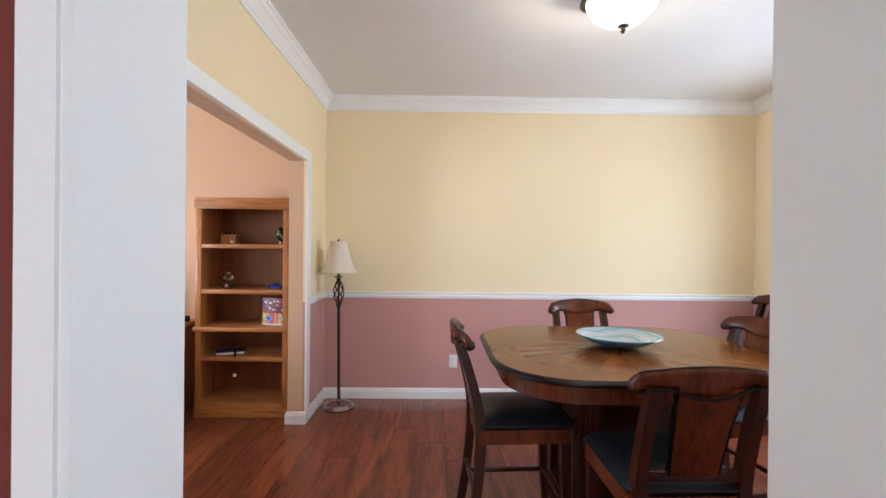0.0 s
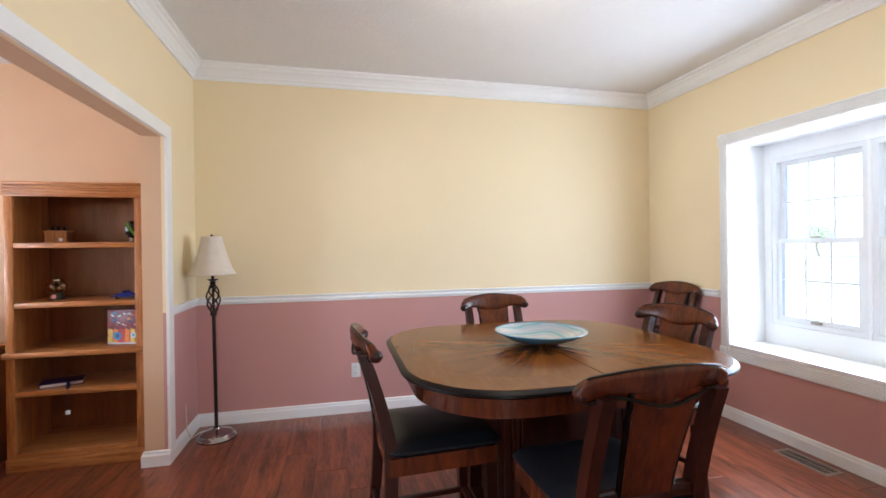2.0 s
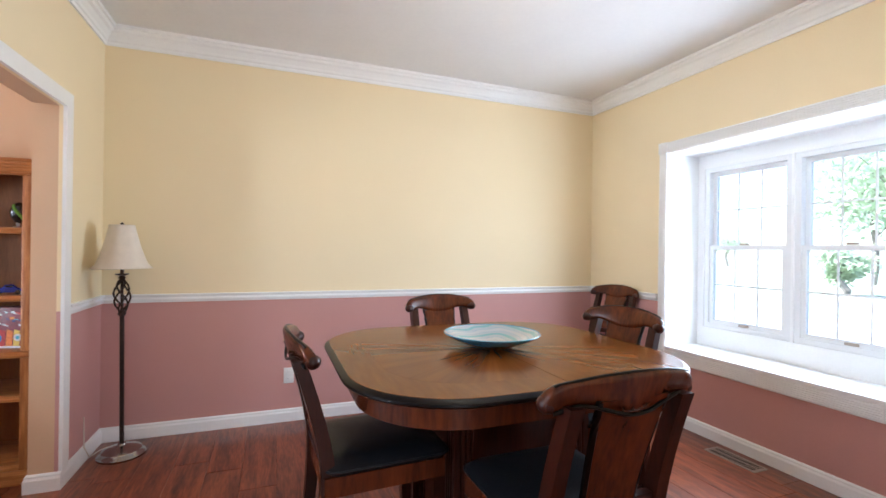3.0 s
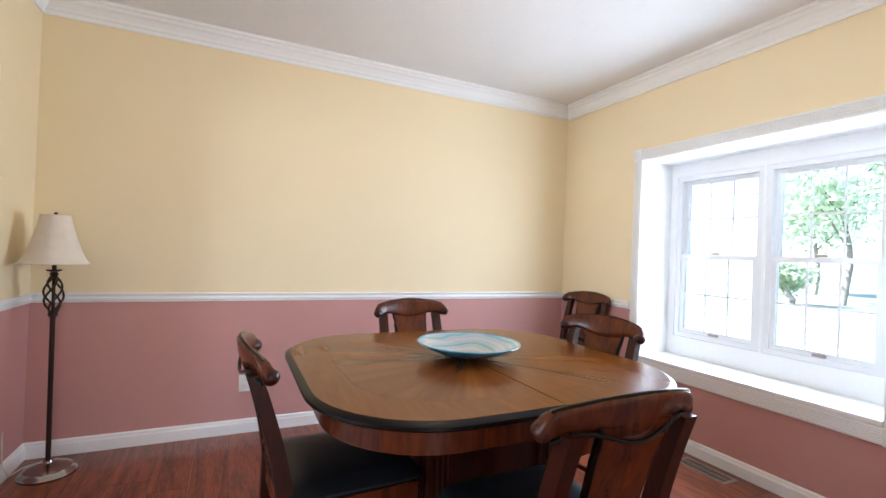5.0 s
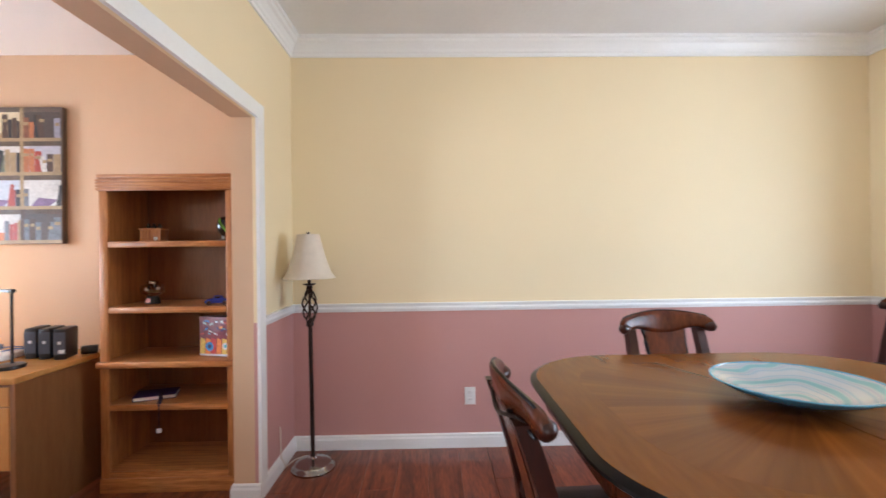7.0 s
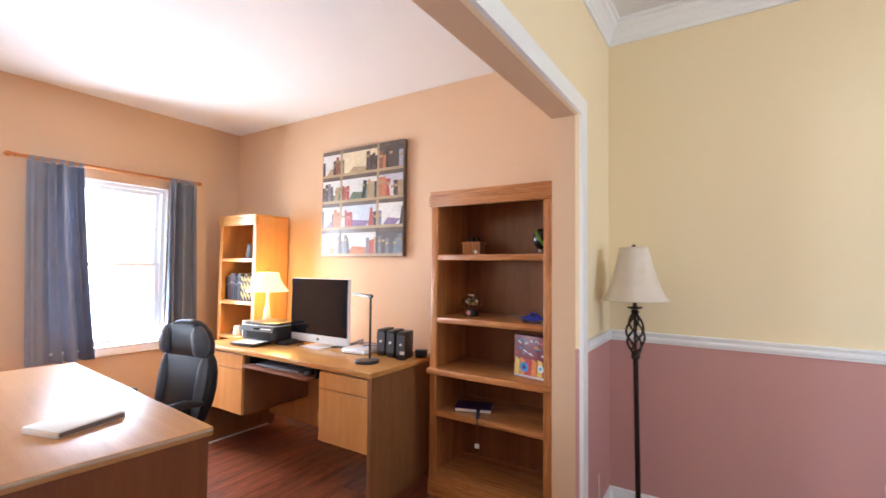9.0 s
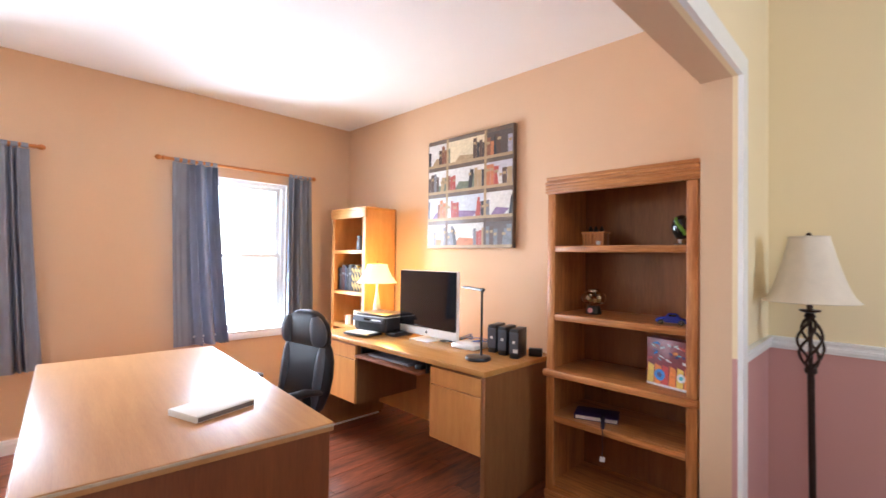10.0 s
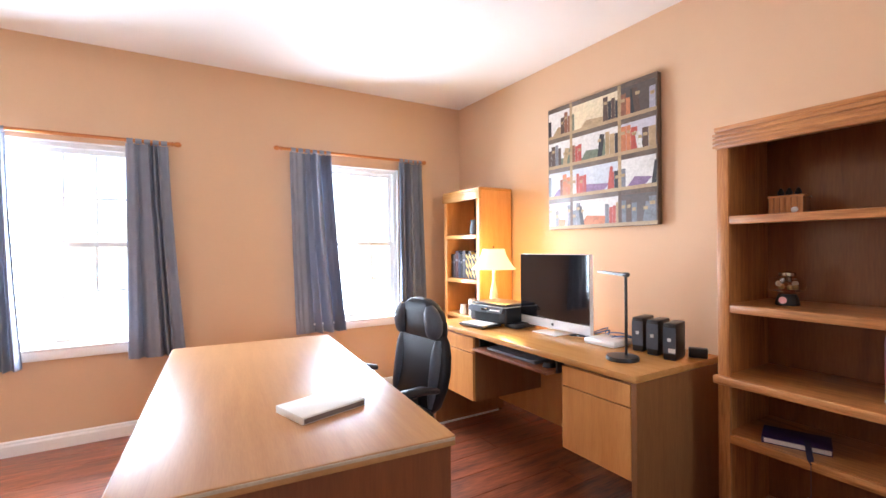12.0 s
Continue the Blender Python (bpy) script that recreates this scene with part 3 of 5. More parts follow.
def dining_table():
    t = thing("dining_table", pose(1.985, 2.768, 0), "dark cherry counter-height dining table with rounded corners", "table", "dining set")
    w, d, z = 1.42, 1.29, 0.865
    # the top: two leaves with a border of cross-banding, and a black ogee edge
    for side in (-1, 1):
        plan = [p for p in rounded_plan(w - 0.05, d - 0.05, 0.36, 14)]
        half = [(x, y) for x, y in plan if x * side > 0.0015]
        ys = d / 2 - 0.025
        half.sort(key=lambda p: math.atan2(p[1], p[0] * side))
        ring = [(side * 0.0015, -ys)] + half + [(side * 0.0015, ys)]
        if side < 0:
            ring = ring[::-1]
        inner = [(side * 0.0015 if abs(x) < 0.01 else x * 0.80, y * 0.78) for x, y in ring]
        outer = [[Vector((x, y, zz)) for x, y in ring] for zz in (z - 0.012, z)]
        gap = [[Vector((x * 1.0008, y * 1.0008, zz)) for x, y in inner] for zz in (z, z - 0.012)]
        leaf = part("tabletop", loft(outer + gap + outer[:1], closed_ends=False), CHERRY_TOP, t, "brown cherry veneer border", smooth=False)
        part("inlay_panel", loft([[Vector((x, y, zz)) for x, y in inner] for zz in (z - 0.012, z)]), CHERRY_BAND, leaf, "radiating cherry veneer", smooth=False)
    rings = []
    for inset, zz in ((0.035, z - 0.028), (0.012, z - 0.026), (0.003, z - 0.019), (0.004, z - 0.011), (0.014, z - 0.004), (0.0255, z - 0.0005), (0.0255, z - 0.016), (0.035, z - 0.028)):
        rings.append([Vector((x, y, zz)) for x, y in rounded_plan(w - 2 * inset, d - 2 * inset, 0.385 - inset, 14)])
    part("table_edge", loft(rings, closed_ends=False), EDGE, t, "black burnished moulded edge")
    outer, inn = rounded_plan(w - 0.11, d - 0.11, 0.335, 12), rounded_plan(w - 0.16, d - 0.16, 0.31, 12)
    ap = [[Vector((x, y, zz)) for x, y in pl] for pl, zz in ((outer, z - 0.027), (outer, z - 0.105), (inn, z - 0.105), (inn, z - 0.027), (outer, z - 0.027))]
    part("apron", loft(ap, closed_ends=False), CHERRY_PANEL, t)
    for sx in (-1, 1):
        for sy in (-1, 1):
            x, y = sx * 0.25, sy * 0.25
            flutes = [(1, -1), (1, -0.55), (0.9, -0.42), (1, -0.29), (1, -0.13), (0.9, 0.0), (1, 0.13), (1, 0.29), (0.9, 0.42), (1, 0.55)]
            section = [(a * math.cos(q) - e * math.sin(q), a * math.sin(q) + e * math.cos(q)) for q in (0, math.pi / 2, math.pi, 1.5 * math.pi) for a, e in flutes]
            leg = part("leg", loft([[Vector((x + 0.05 * u, y + 0.05 * v, zz)) for u, v in section] for zz in (0.0, z - 0.05)]), CHERRY, t, smooth=False)
            part("leg_block", box(x - 0.056, x + 0.056, y - 0.056, y + 0.056, 0.0, 0.09, 0.006), CHERRY, leg)
    part("lower_shelf", box(-0.30, 0.30, -0.30, 0.30, 0.091, 0.116, 0.004), CHERRY, t)
    # upper shelf and side panels are added to make the dark under the table
    part("upper_shelf", box(-0.27, 0.27, -0.27, 0.27, 0.675, 0.695, 0.003), CHERRY, t)
    for k in range(4):
        a = k * math.pi / 2
        q = [Vector((math.cos(a) * u - math.sin(a) * v, math.sin(a) * u + math.cos(a) * v, zz)) for zz in (0.117, 0.674) for u, v in ((0.225, -0.199), (0.240, -0.199), (0.240, 0.199), (0.225, 0.199))]
        part("side_panel", loft([q[:4], q[4:]]), CHERRY, t, smooth=False)
    return t


def dining_chair(m, label):
    """Counter-height chair; it faces +y, its back stands at -y."""
    t = thing("dining_chair", m, label, "chair", "dining set")
    sw, sz = 0.205, 0.575
    # front legs, tapered with a gentle sabre
    for s in (-1, 1):
        rings = []
        for k in range(7):
            u = k / 6
            r = 0.024 - 0.008 * (1 - u)
            x, y = s * (sw - 0.026), 0.195 + 0.02 * (1 - u) ** 2
            z = u * 0.56
            rings.append([Vector((x - r, y - r, z)), Vector((x + r, y - r, z)), Vector((x + r, y + r, z)), Vector((x - r, y + r, z))])
        part("leg", loft(rings), CHERRY, t, smooth=False)
    # back legs run up into the curved back posts
    for s in (-1, 1):
        rings = []
        for k in range(15):
            u = k / 14
            z = u * 0.99
            y = -0.20 - 0.055 * (1 - min(u / 0.58, 1)) ** 2 - 0.10 * max(0, (u - 0.58) / 0.42) ** 1.4
            x = s * (sw - 0.030 - 0.012 * max(0, u - 0.5))
            rx, ry = 0.020, 0.024 - 0.006 * abs(u - 0.58)
            rings.append([Vector((x - rx, y - ry, z)), Vector((x + rx, y - ry, z)), Vector((x + rx, y + ry, z)), Vector((x - rx, y + ry, z))])
        part("back_post", loft(rings), CHERRY, t, smooth=False)
    part("seat_frame", joined((-sw, sw, 0.17, 0.215, 0.505, sz), (-sw, sw, -0.215, -0.175, 0.505, sz), (-sw, -sw + 0.03, -0.175, 0.17, 0.505, sz), (sw - 0.03, sw, -0.175, 0.17, 0.505, sz)), CHERRY_PANEL, t, smooth=False)
    # domed cushion
    rings = []
    for inset, z in ((0.012, sz), (0.0, sz + 0.014), (0.0, sz + 0.026), (0.018, sz + 0.044), (0.07, sz + 0.056), (0.16, sz + 0.060)):
        rings.append([Vector((x, y + 0.012, z)) for x, y in rounded_plan(0.425 - 2 * inset, 0.455 - 2 * inset, max(0.05 - inset * 0.2, 0.03), 5)])
    seat = part("seat", loft(rings), LEATHER, t, "black leather cushion")
    part("piping", tube([Vector((x, y + 0.012, sz + 0.02)) for x, y in rounded_plan(0.427, 0.457, 0.05, 5) + rounded_plan(0.427, 0.457, 0.05, 5)[:1]], 0.005, 6), LEATHER, seat)
    # crest rail: arched, scooped back, with scrolled ends
    rings, bead_top, bead_low = [], [], []
    for k in range(41):
        u = -1 + k / 20
        x = 0.232 * u
        au = abs(u)
        end = max(0, (au - 0.84) / 0.16)
        top = 1.070 - 0.036 * u * u
        low = 0.955 + 0.032 * (1 - math.cos(min(au / 0.66, 1) * math.pi)) / 2 - 0.040 * max(0, (au - 0.66) / 0.34) ** 1.5
        mid, half = (top + low) / 2, (top - low) / 2 * math.sqrt(max(0.02, 1 - end * end))
        y = -0.312 + 0.052 * u * u
        th = 0.015 + 0.007 * max(0, (au - 0.7) / 0.3) * math.sqrt(max(0.05, 1 - end * end))
        ring = []
        for i in range(14):
            a = 2 * math.pi * i / 14
            c, q = math.cos(a), math.sin(a)
            zz = mid + half * math.copysign(abs(q) ** 0.7, q)
            ring.append(Vector((x, y + th * math.copysign(abs(c) ** 0.6, c) - 0.012 * (zz - mid) / 0.05, zz)))
        rings.append(ring)
        bead_top.append((x, y - 0.012, mid + half))
        bead_low.append((x, y + 0.010, mid - half + 0.003))
    crest = part("crest_rail", loft(rings), CHERRY_PANEL, t)
    part("edge_bead", tube(bead_top[2:-2], 0.0045, 8), EDGE, crest, "black burnished edge")
    for s in (-1, 1):
        part("edge_bead", tube([(x, y - 0.010 + s * 0.011, z) for x, y, z in bead_low[2:-2]], 0.0055, 8), EDGE, crest, "black burnished edge")
    # the ends roll forward into round ears
    for s in (-1, 1):
        part("scroll", tube([(s * x, -0.262 + y, 0.990) for x, y in ((0.176, -0.018), (0.192, -0.008), (0.207, 0.0), (0.221, 0.004), (0.231, 0.006), (0.236, 0.007))], [0.006, 0.017, 0.025, 0.025, 0.016, 0.004], 16), CHERRY, crest, "dark rounded scroll end")
    # wide splat, curved, with dark edges
    def splat_y(z):
        return -0.209 - 0.10 * max(0, (z - 0.574) / 0.416) ** 1.4
    rings = []
    for k in range(9):
        z = 0.655 + 0.345 * k / 8
        hw = 0.080 + 0.022 * (k / 8) ** 1.5
        y = splat_y(z)
        rings.append([Vector((-hw, y - 0.009, z)), Vector((hw, y - 0.009, z)), Vector((hw, y + 0.009, z)), Vector((-hw, y + 0.009, z))])
    splat = part("splat", loft(rings), CHERRY_PANEL, t, "reddish wood back panel", smooth=False)
    for s in (-1, 1):
        part("edge_bead", tube([(s * (0.080 + 0.022 * (k / 8) ** 1.5), splat_y(0.655 + 0.345 * k / 8), 0.655 + 0.345 * k / 8) for k in range(9)], 0.010, 6), EDGE, splat)
    part("lower_rail", box(-sw + 0.045, sw - 0.045, -0.226, -0.196, 0.632, 0.672, 0.005), CHERRY, t)
    part("stretcher", box(-sw + 0.04, sw - 0.04, 0.190, 0.212, 0.17, 0.20, 0.003), CHERRY, t)
    part("stretcher", box(-sw + 0.045, sw - 0.045, -0.235, -0.215, 0.24, 0.265, 0.003), CHERRY, t)
    for s in (-1, 1):
        part("stretcher", box(s * (sw - 0.026) - 0.009, s * (sw - 0.026) + 0.009, -0.22, 0.19, 0.165, 0.19, 0.003), CHERRY, t)
    for ob in t.children_recursive:
        ob.data.transform(Matrix.Diagonal((1.04, 1.0, 0.945, 1.0)))
    return t


dining_table()
CHAIR = dining_chair(pose(1.89, 2.13, 0, 0, 0, 1), "dark cherry wooden dining chair with black leather seat")
for _m, _l in ((pose(1.425, 2.675, 0, 0, 0, -87), ""), (pose(2.085, 3.36, 0, 0, 0, 185), ""), (pose(2.505, 2.77, 0, 0, 0, 100), ""),
               (pose(3.575, 4.02, 0, 0, 0, 100), "spare dark cherry dining chair standing in the corner")):
    tagged(copy_thing(CHAIR, _m), _l)


def bowl():
    t = thing("bowl", pose(1.987, 2.77, 0.8662), "shallow blue and white swirled glass bowl on the table", "bowl")
    m = bpy.data.materials.new("swirled_blue_glass")
    m.use_nodes = True
    nt, l = m.node_tree.nodes, m.node_tree.links
    b = nt["Principled BSDF"]
    b.inputs["Roughness"].default_value, b.inputs["Coat Weight"].default_value = 0.12, 0.6
    co, mp, wv, rp = nt.new("ShaderNodeTexCoord"), nt.new("ShaderNodeMapping"), nt.new("ShaderNodeTexWave"), nt.new("ShaderNodeValToRGB")
    mp.inputs["Rotation"].default_value = (0, 0, radians(-32))
    wv.wave_type, wv.rings_direction = "RINGS", "Z"
    mp.inputs["Location"].default_value = (0.03, 0.02, 0)
    wv.inputs["Scale"].default_value, wv.inputs["Distortion"].default_value, wv.inputs["Detail"].default_value, wv.inputs["Detail Scale"].default_value = 3.4, 9.0, 2, 0.9
    e = rp.color_ramp.elements
    e[0].position, e[0].color = 0.08, (0.54, 0.60, 0.66, 1)
    e[1].position, e[1].color = 0.96, (0.24, 0.47, 0.54, 1)
    e.new(0.30).color = (0.34, 0.49, 0.62, 1)
    e.new(0.48).color = (0.52, 0.60, 0.66, 1)
    e.new(0.64).color = (0.42, 0.47, 0.60, 1)
    e.new(0.82).color = (0.46, 0.58, 0.64, 1)
    for a, c in ((co.outputs["Object"], mp.inputs["Vector"]), (mp.outputs["Vector"], wv.inputs["Vector"]), (wv.outputs["Fac"], rp.inputs["Fac"]), (rp.outputs["Color"], b.inputs["Base Color"])):
        l.new(a, c)
    outer = [(0.0, 0.0), (0.07, 0.0), (0.078, 0.003), (0.10, 0.009), (0.15, 0.026), (0.19, 0.045), (0.213, 0.059), (0.217, 0.063)]
    inner = [(0.214, 0.065), (0.188, 0.052), (0.145, 0.035), (0.09, 0.017), (0.05, 0.011), (0.0, 0.009)]
    blue = mat("blue_glass", (0.10, 0.36, 0.60), 0.12, 0.25, 14, 60, coat=0.6)
    part("body", lathe(outer + [(r, z - 0.003) for r, z in inner], 64), blue, t, "blue glass underside")
    part("swirl_glaze", lathe([(0.2125, 0.063)] + inner, 64), m, t, "white and teal swirled inside")
    part("rim", lathe([(0.2145 + 0.004 * math.cos(a), 0.0635 + 0.003 * math.sin(a)) for a in [2 * math.pi * i / 8 for i in range(9)]], 64), blue, t, "blue glass rim")
    return t


bowl()


def floor_lamp():
    t = thing("floor_lamp", pose(0.192, 4.245, 0, 0, -0.6, 0), "floor lamp with dark bronze twisted-cage stem and cream bell shade", "lamp")
    part("base", lathe([(0.0, 0.0), (0.128, 0.0), (0.130, 0.012), (0.122, 0.022), (0.112, 0.028), (0.108, 0.038), (0.085, 0.050), (0.045, 0.060), (0.028, 0.066), (0.022, 0.080), (0.0, 0.082)], 40), CHROME, t, "polished pewter domed base")
    part("pole", tube([(0, 0, 0.075), (0, 0, 0.5), (0, 0, 0.88)], 0.0125, 12), BRONZE, t)
    cage = part("cage", lathe([(0.0, 0.865), (0.016, 0.865), (0.022, 0.872), (0.022, 0.885), (0.014, 0.895), (0.008, 0.905), (0.008, 1.080), (0.014, 1.088), (0.020, 1.10), (0.012, 1.115), (0.0, 1.118)], 16), BRONZE, t)
    for k in range(5):
        pts = []
        for i in range(17):
            u = i / 16
            a = 2 * math.pi * (k / 5 + 0.55 * u)
            r = 0.010 + 0.034 * math.sin(math.pi * u) ** 0.8 if 0 < u < 1 else 0.010
            pts.append((r * math.cos(a), r * math.sin(a), 0.885 + 0.205 * u))
        part("cage_wire", tube(pts, 0.0055, 6), BRONZE, cage)
    part("drip_cup", lathe([(0.0, 1.112), (0.012, 1.112), (0.034, 1.120), (0.036, 1.126), (0.010, 1.124), (0.010, 1.16), (0.0, 1.16)], 20), BRONZE, t)
    prof = []
    for i in range(13):
        u = i / 12
        prof.append((0.158 - 0.087 * u ** 0.62 - 0.004 * u, 1.160 + 0.264 * u))
    bm = bmesh.new()
    steps = 8 * 5
    rings = []
    for r, z in prof:
        rings.append([Vector((r * (1 + 0.015 * math.cos(8 * 2 * math.pi * i / steps)) * math.cos(2 * math.pi * i / steps), r * (1 + 0.015 * math.cos(8 * 2 * math.pi * i / steps)) * math.sin(2 * math.pi * i / steps), z)) for i in range(steps)])
    inner = [[Vector((v.x * 0.985, v.y * 0.985, v.z)) for v in ring] for ring in rings[::-1]]
    shade = part("shade", loft(rings + inner + [rings[0]], closed_ends=False), SHADE, t, "cream fabric bell shade")
    for ring, z in ((rings[0], 0), (rings[-1], 0)):
        part("trim_band", tube([*ring, ring[0]], 0.003, 5), SHADE, shade)
    part("finial", lathe([(0.0, 1.405), (0.05, 1.412), (0.004, 1.416), (0.004, 1.424), (0.010, 1.431), (0.007, 1.440), (0.0, 1.444)], 14), BRONZE, t)
    part("cord", tube([(0.02, 0.10, 0.01), (-0.08, 0.15, 0.012), (-0.14, 0.10, 0.012), (-0.165, 0.0, 0.014), (-0.172, -0.06, 0.10), (-0.173, -0.062, 0.28)], 0.0035, 6), SHADE, t)
    return t


floor_lamp()


def ceiling_light():
    t = thing("ceiling_light", pose(1.945, 2.65, TOP), "flush ceiling light with bronze rim and lit frosted glass", "ceiling light")
    def ring(r, z):
        return [Vector((x, y, z * 1.18)) for x, y in superplan(2.28 * r, 2.28 * r, 3.2, 48)]
    part("pan", loft([ring(0.10, 0.0), ring(0.11, -0.02), ring(0.165, -0.055), ring(0.172, -0.075), ring(0.150, -0.078), ring(0.09, -0.04)], closed_ends=True), BRONZE, t, "bronze pan and rim")
    sh = part("diffuser", loft([ring(0.150, -0.072), ring(0.146, -0.095), ring(0.120, -0.150), ring(0.075, -0.185), ring(0.02, -0.200)], closed_ends=True), MILK, t, "lit frosted glass bowl")
    sh.visible_shadow = False
    part("finial", lathe([(0.0, -0.230), (0.026, -0.236), (0.028, -0.244), (0.011, -0.252), (0.011, -0.260), (0.016, -0.268), (0.006, -0.278), (0.0, -0.280)], 16), CHROME, t)
    return t


ceiling_light()


def outlet(m, label):
    t = thing("outlet", m, label, "outlet", "wall outlets")
    part("cover_plate", box(-0.036, 0.036, 0.0, 0.006, -0.058, 0.058, 0.002), WHITE_PLASTIC, t)
    for z in (-0.025, 0.025):
        sock = part("socket", box(-0.017, 0.017, 0.0062, 0.009, z - 0.014, z + 0.014, 0.002), WHITE_PLASTIC, t)
        for x in (-0.007, 0.006):
            part("slot", box(x - 0.001, x + 0.001, 0.0091, 0.0096, z - 0.002, z + 0.008), DARK, sock, smooth=False)
    return t


outlet(pose(1.175, NORTH, 0.342, 0, 0, 180), "white double outlet low on the mauve wall")
outlet(pose(-1.02, NORTH, 0.33, 0, 0, 180), "white double outlet between desk and bookcase")
outlet(pose(EAST, 3.80, 0.36, 0, 0, 90), "white double outlet low on the east wall")


def floor_vent():
    t = thing("floor_vent", pose(3.80, 2.935, 0), "brown metal floor register beside the baseboard", "vent")
    part("frame", joined((-0.062, -0.050, -0.165, 0.165, 0.0, 0.006), (0.050, 0.062, -0.165, 0.165, 0.0, 0.006), (-0.05, 0.05, -0.165, -0.150, 0.0, 0.006), (-0.05, 0.05, 0.150, 0.165, 0.0, 0.006)), VENT, t, smooth=False)
    part("backing", box(-0.05, 0.05, -0.15, 0.15, 0.0, 0.002), DARK, t, smooth=False)
    for k in range(20):
        y = -0.142 + 0.284 * k / 19
        part("slat", box(-0.05, 0.05, y - 0.0018, y + 0.0018, 0.0021, 0.0045), VENT, t, smooth=False)
    part("slat", box(-0.004, 0.004, -0.15, 0.15, 0.0053, 0.0066), VENT, t, smooth=False)


floor_vent()


# ---- office ----
def bookcase(m, w, d, h, shelves, ledge, label, mats):
    """Open bookcase; its front faces -y, its back lies at y = 0. shelves: top heights; ledge: the height of a proud ledge or None."""
    H, V, IN = mats
    t = thing("bookcase", m, label, "bookcase", "office bookcases")
    s = 0.022
    for x in (-w / 2, w / 2 - s):
        part("side_panel", box(x, x + s, -d + 0.02, 0, 0, h - 0.01, 0.001), V, t, smooth=False)
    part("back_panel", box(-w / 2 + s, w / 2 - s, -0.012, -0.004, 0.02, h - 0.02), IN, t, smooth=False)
    part("top", box(-w / 2 - 0.008, w / 2 + 0.008, -d - 0.008, 0, h - 0.02, h, 0.004), H, t)
    for x in (-w / 2 - 0.001, w / 2 - 0.044):
        part("stile", box(x, x + 0.045, -d, -d + 0.02, 0, h - 0.085, 0.003), V, t)
    bm = box(-w / 2 - 0.004, w / 2 + 0.004, -d - 0.006, -d + 0.02, h - 0.092, h - 0.02, 0.003)
    cornice = part("cornice", bm, H, t, "fluted oak cornice")
    for k in range(4):
        z = h - 0.034 - 0.016 * k
        part("cornice_bead", box(-w / 2 - 0.012, w / 2 + 0.012, -d - 0.014 + 0.002 * k, -d - 0.0065, z - 0.006, z + 0.006, 0.0025), H, cornice)
    for z in shelves:
        proud = ledge is not None and abs(z - ledge) < 0.01
        if proud:
            sh = part("shelf", box(-w / 2 - 0.012, w / 2 + 0.012, -d - 0.022, -0.012, z - 0.035, z, 0.006), H, t)
        else:
            sh = part("shelf", box(-w / 2 + s, w / 2 - s, -d + 0.022, -0.012, z - 0.020, z), H, t, smooth=False)
            part("front_lip", box(-w / 2 + 0.044, w / 2 - 0.044, -d + 0.001, -d + 0.0215, z - 0.034, z, 0.005), H, sh)
    part("plinth", box(-w / 2 - 0.004, w / 2 + 0.004, -d - 0.008, -d + 0.02, 0, shelves[-1] - 0.033, 0.004), H, t)
    return t


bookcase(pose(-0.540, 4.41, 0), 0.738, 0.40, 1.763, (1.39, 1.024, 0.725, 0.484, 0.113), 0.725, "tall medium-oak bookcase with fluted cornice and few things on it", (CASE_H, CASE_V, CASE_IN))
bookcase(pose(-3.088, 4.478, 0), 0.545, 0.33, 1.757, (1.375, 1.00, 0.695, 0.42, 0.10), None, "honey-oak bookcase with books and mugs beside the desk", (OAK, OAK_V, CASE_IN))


def desk_a():
    t = thing("computer_desk", pose(-1.86, 3.95, 0), "honey-oak computer desk with drawers and keyboard tray", "desk")
    w, d, h = 1.66, 0.64, 0.745
    part("desktop", box(-w / 2, w / 2, -d / 2, d / 2, h - 0.032, h, 0.006), OAK, t)
    for x in (-w / 2 + 0.004, w / 2 - 0.030):
        part("end_panel", box(x, x + 0.026, -d / 2 + 0.012, d / 2 - 0.012, 0.012, h - 0.033, 0.002), DIM_OAK, t, "oak end panel darkened for its shaded side", smooth=False)
        for y in (-d / 2 + 0.04, d / 2 - 0.04):
            part("foot", lathe([(0.0, 0.0), (0.012, 0.0), (0.014, 0.004), (0.006, 0.008), (0.006, 0.014), (0, 0.014)], 12, at=(x + 0.013, y, 0)), CHROME, t)
    part("modesty_panel", box(-w / 2 + 0.031, w / 2 - 0.031, d / 2 - 0.06, d / 2 - 0.04, 0.09, h - 0.033), OAK_V, t, smooth=False)
    for x0, x1 in ((-w / 2 + 0.031, -w / 2 + 0.50), (w / 2 - 0.412, w / 2 - 0.031)):
        ped = part("pedestal", box(x0, x1, -d / 2 + 0.03, d / 2 - 0.061, 0.300, h - 0.033), DIM_OAK, t, smooth=False)
        for z0, z1 in ((0.607, 0.700), (0.305, 0.602)):
            part("drawer_front", box(x0 + 0.002, x1 - 0.002, -d / 2 + 0.012, -d / 2 + 0.030, z0, z1, 0.002), OAK_V, ped, smooth=False)
    part("glide_rail", box(-w / 2 + 0.031, -w / 2 + 0.043, -d / 2 + 0.02, d / 2 - 0.07, 0.0, 0.012, 0.002), ALU, t, "chrome floor glide")
    tray = part("keyboard_tray", box(-0.29, 0.35, -d / 2 - 0.02, -d / 2 + 0.28, 0.635, 0.652, 0.004), DIM_RED_OAK, t, "pulled-out keyboard tray")
    for x in (-0.302, 0.352):
        part("slide", box(x, x + 0.010, -d / 2 + 0.04, -d / 2 + 0.34, 0.640, 0.712), BLACK, tray, smooth=False)
    return t


desk_a()


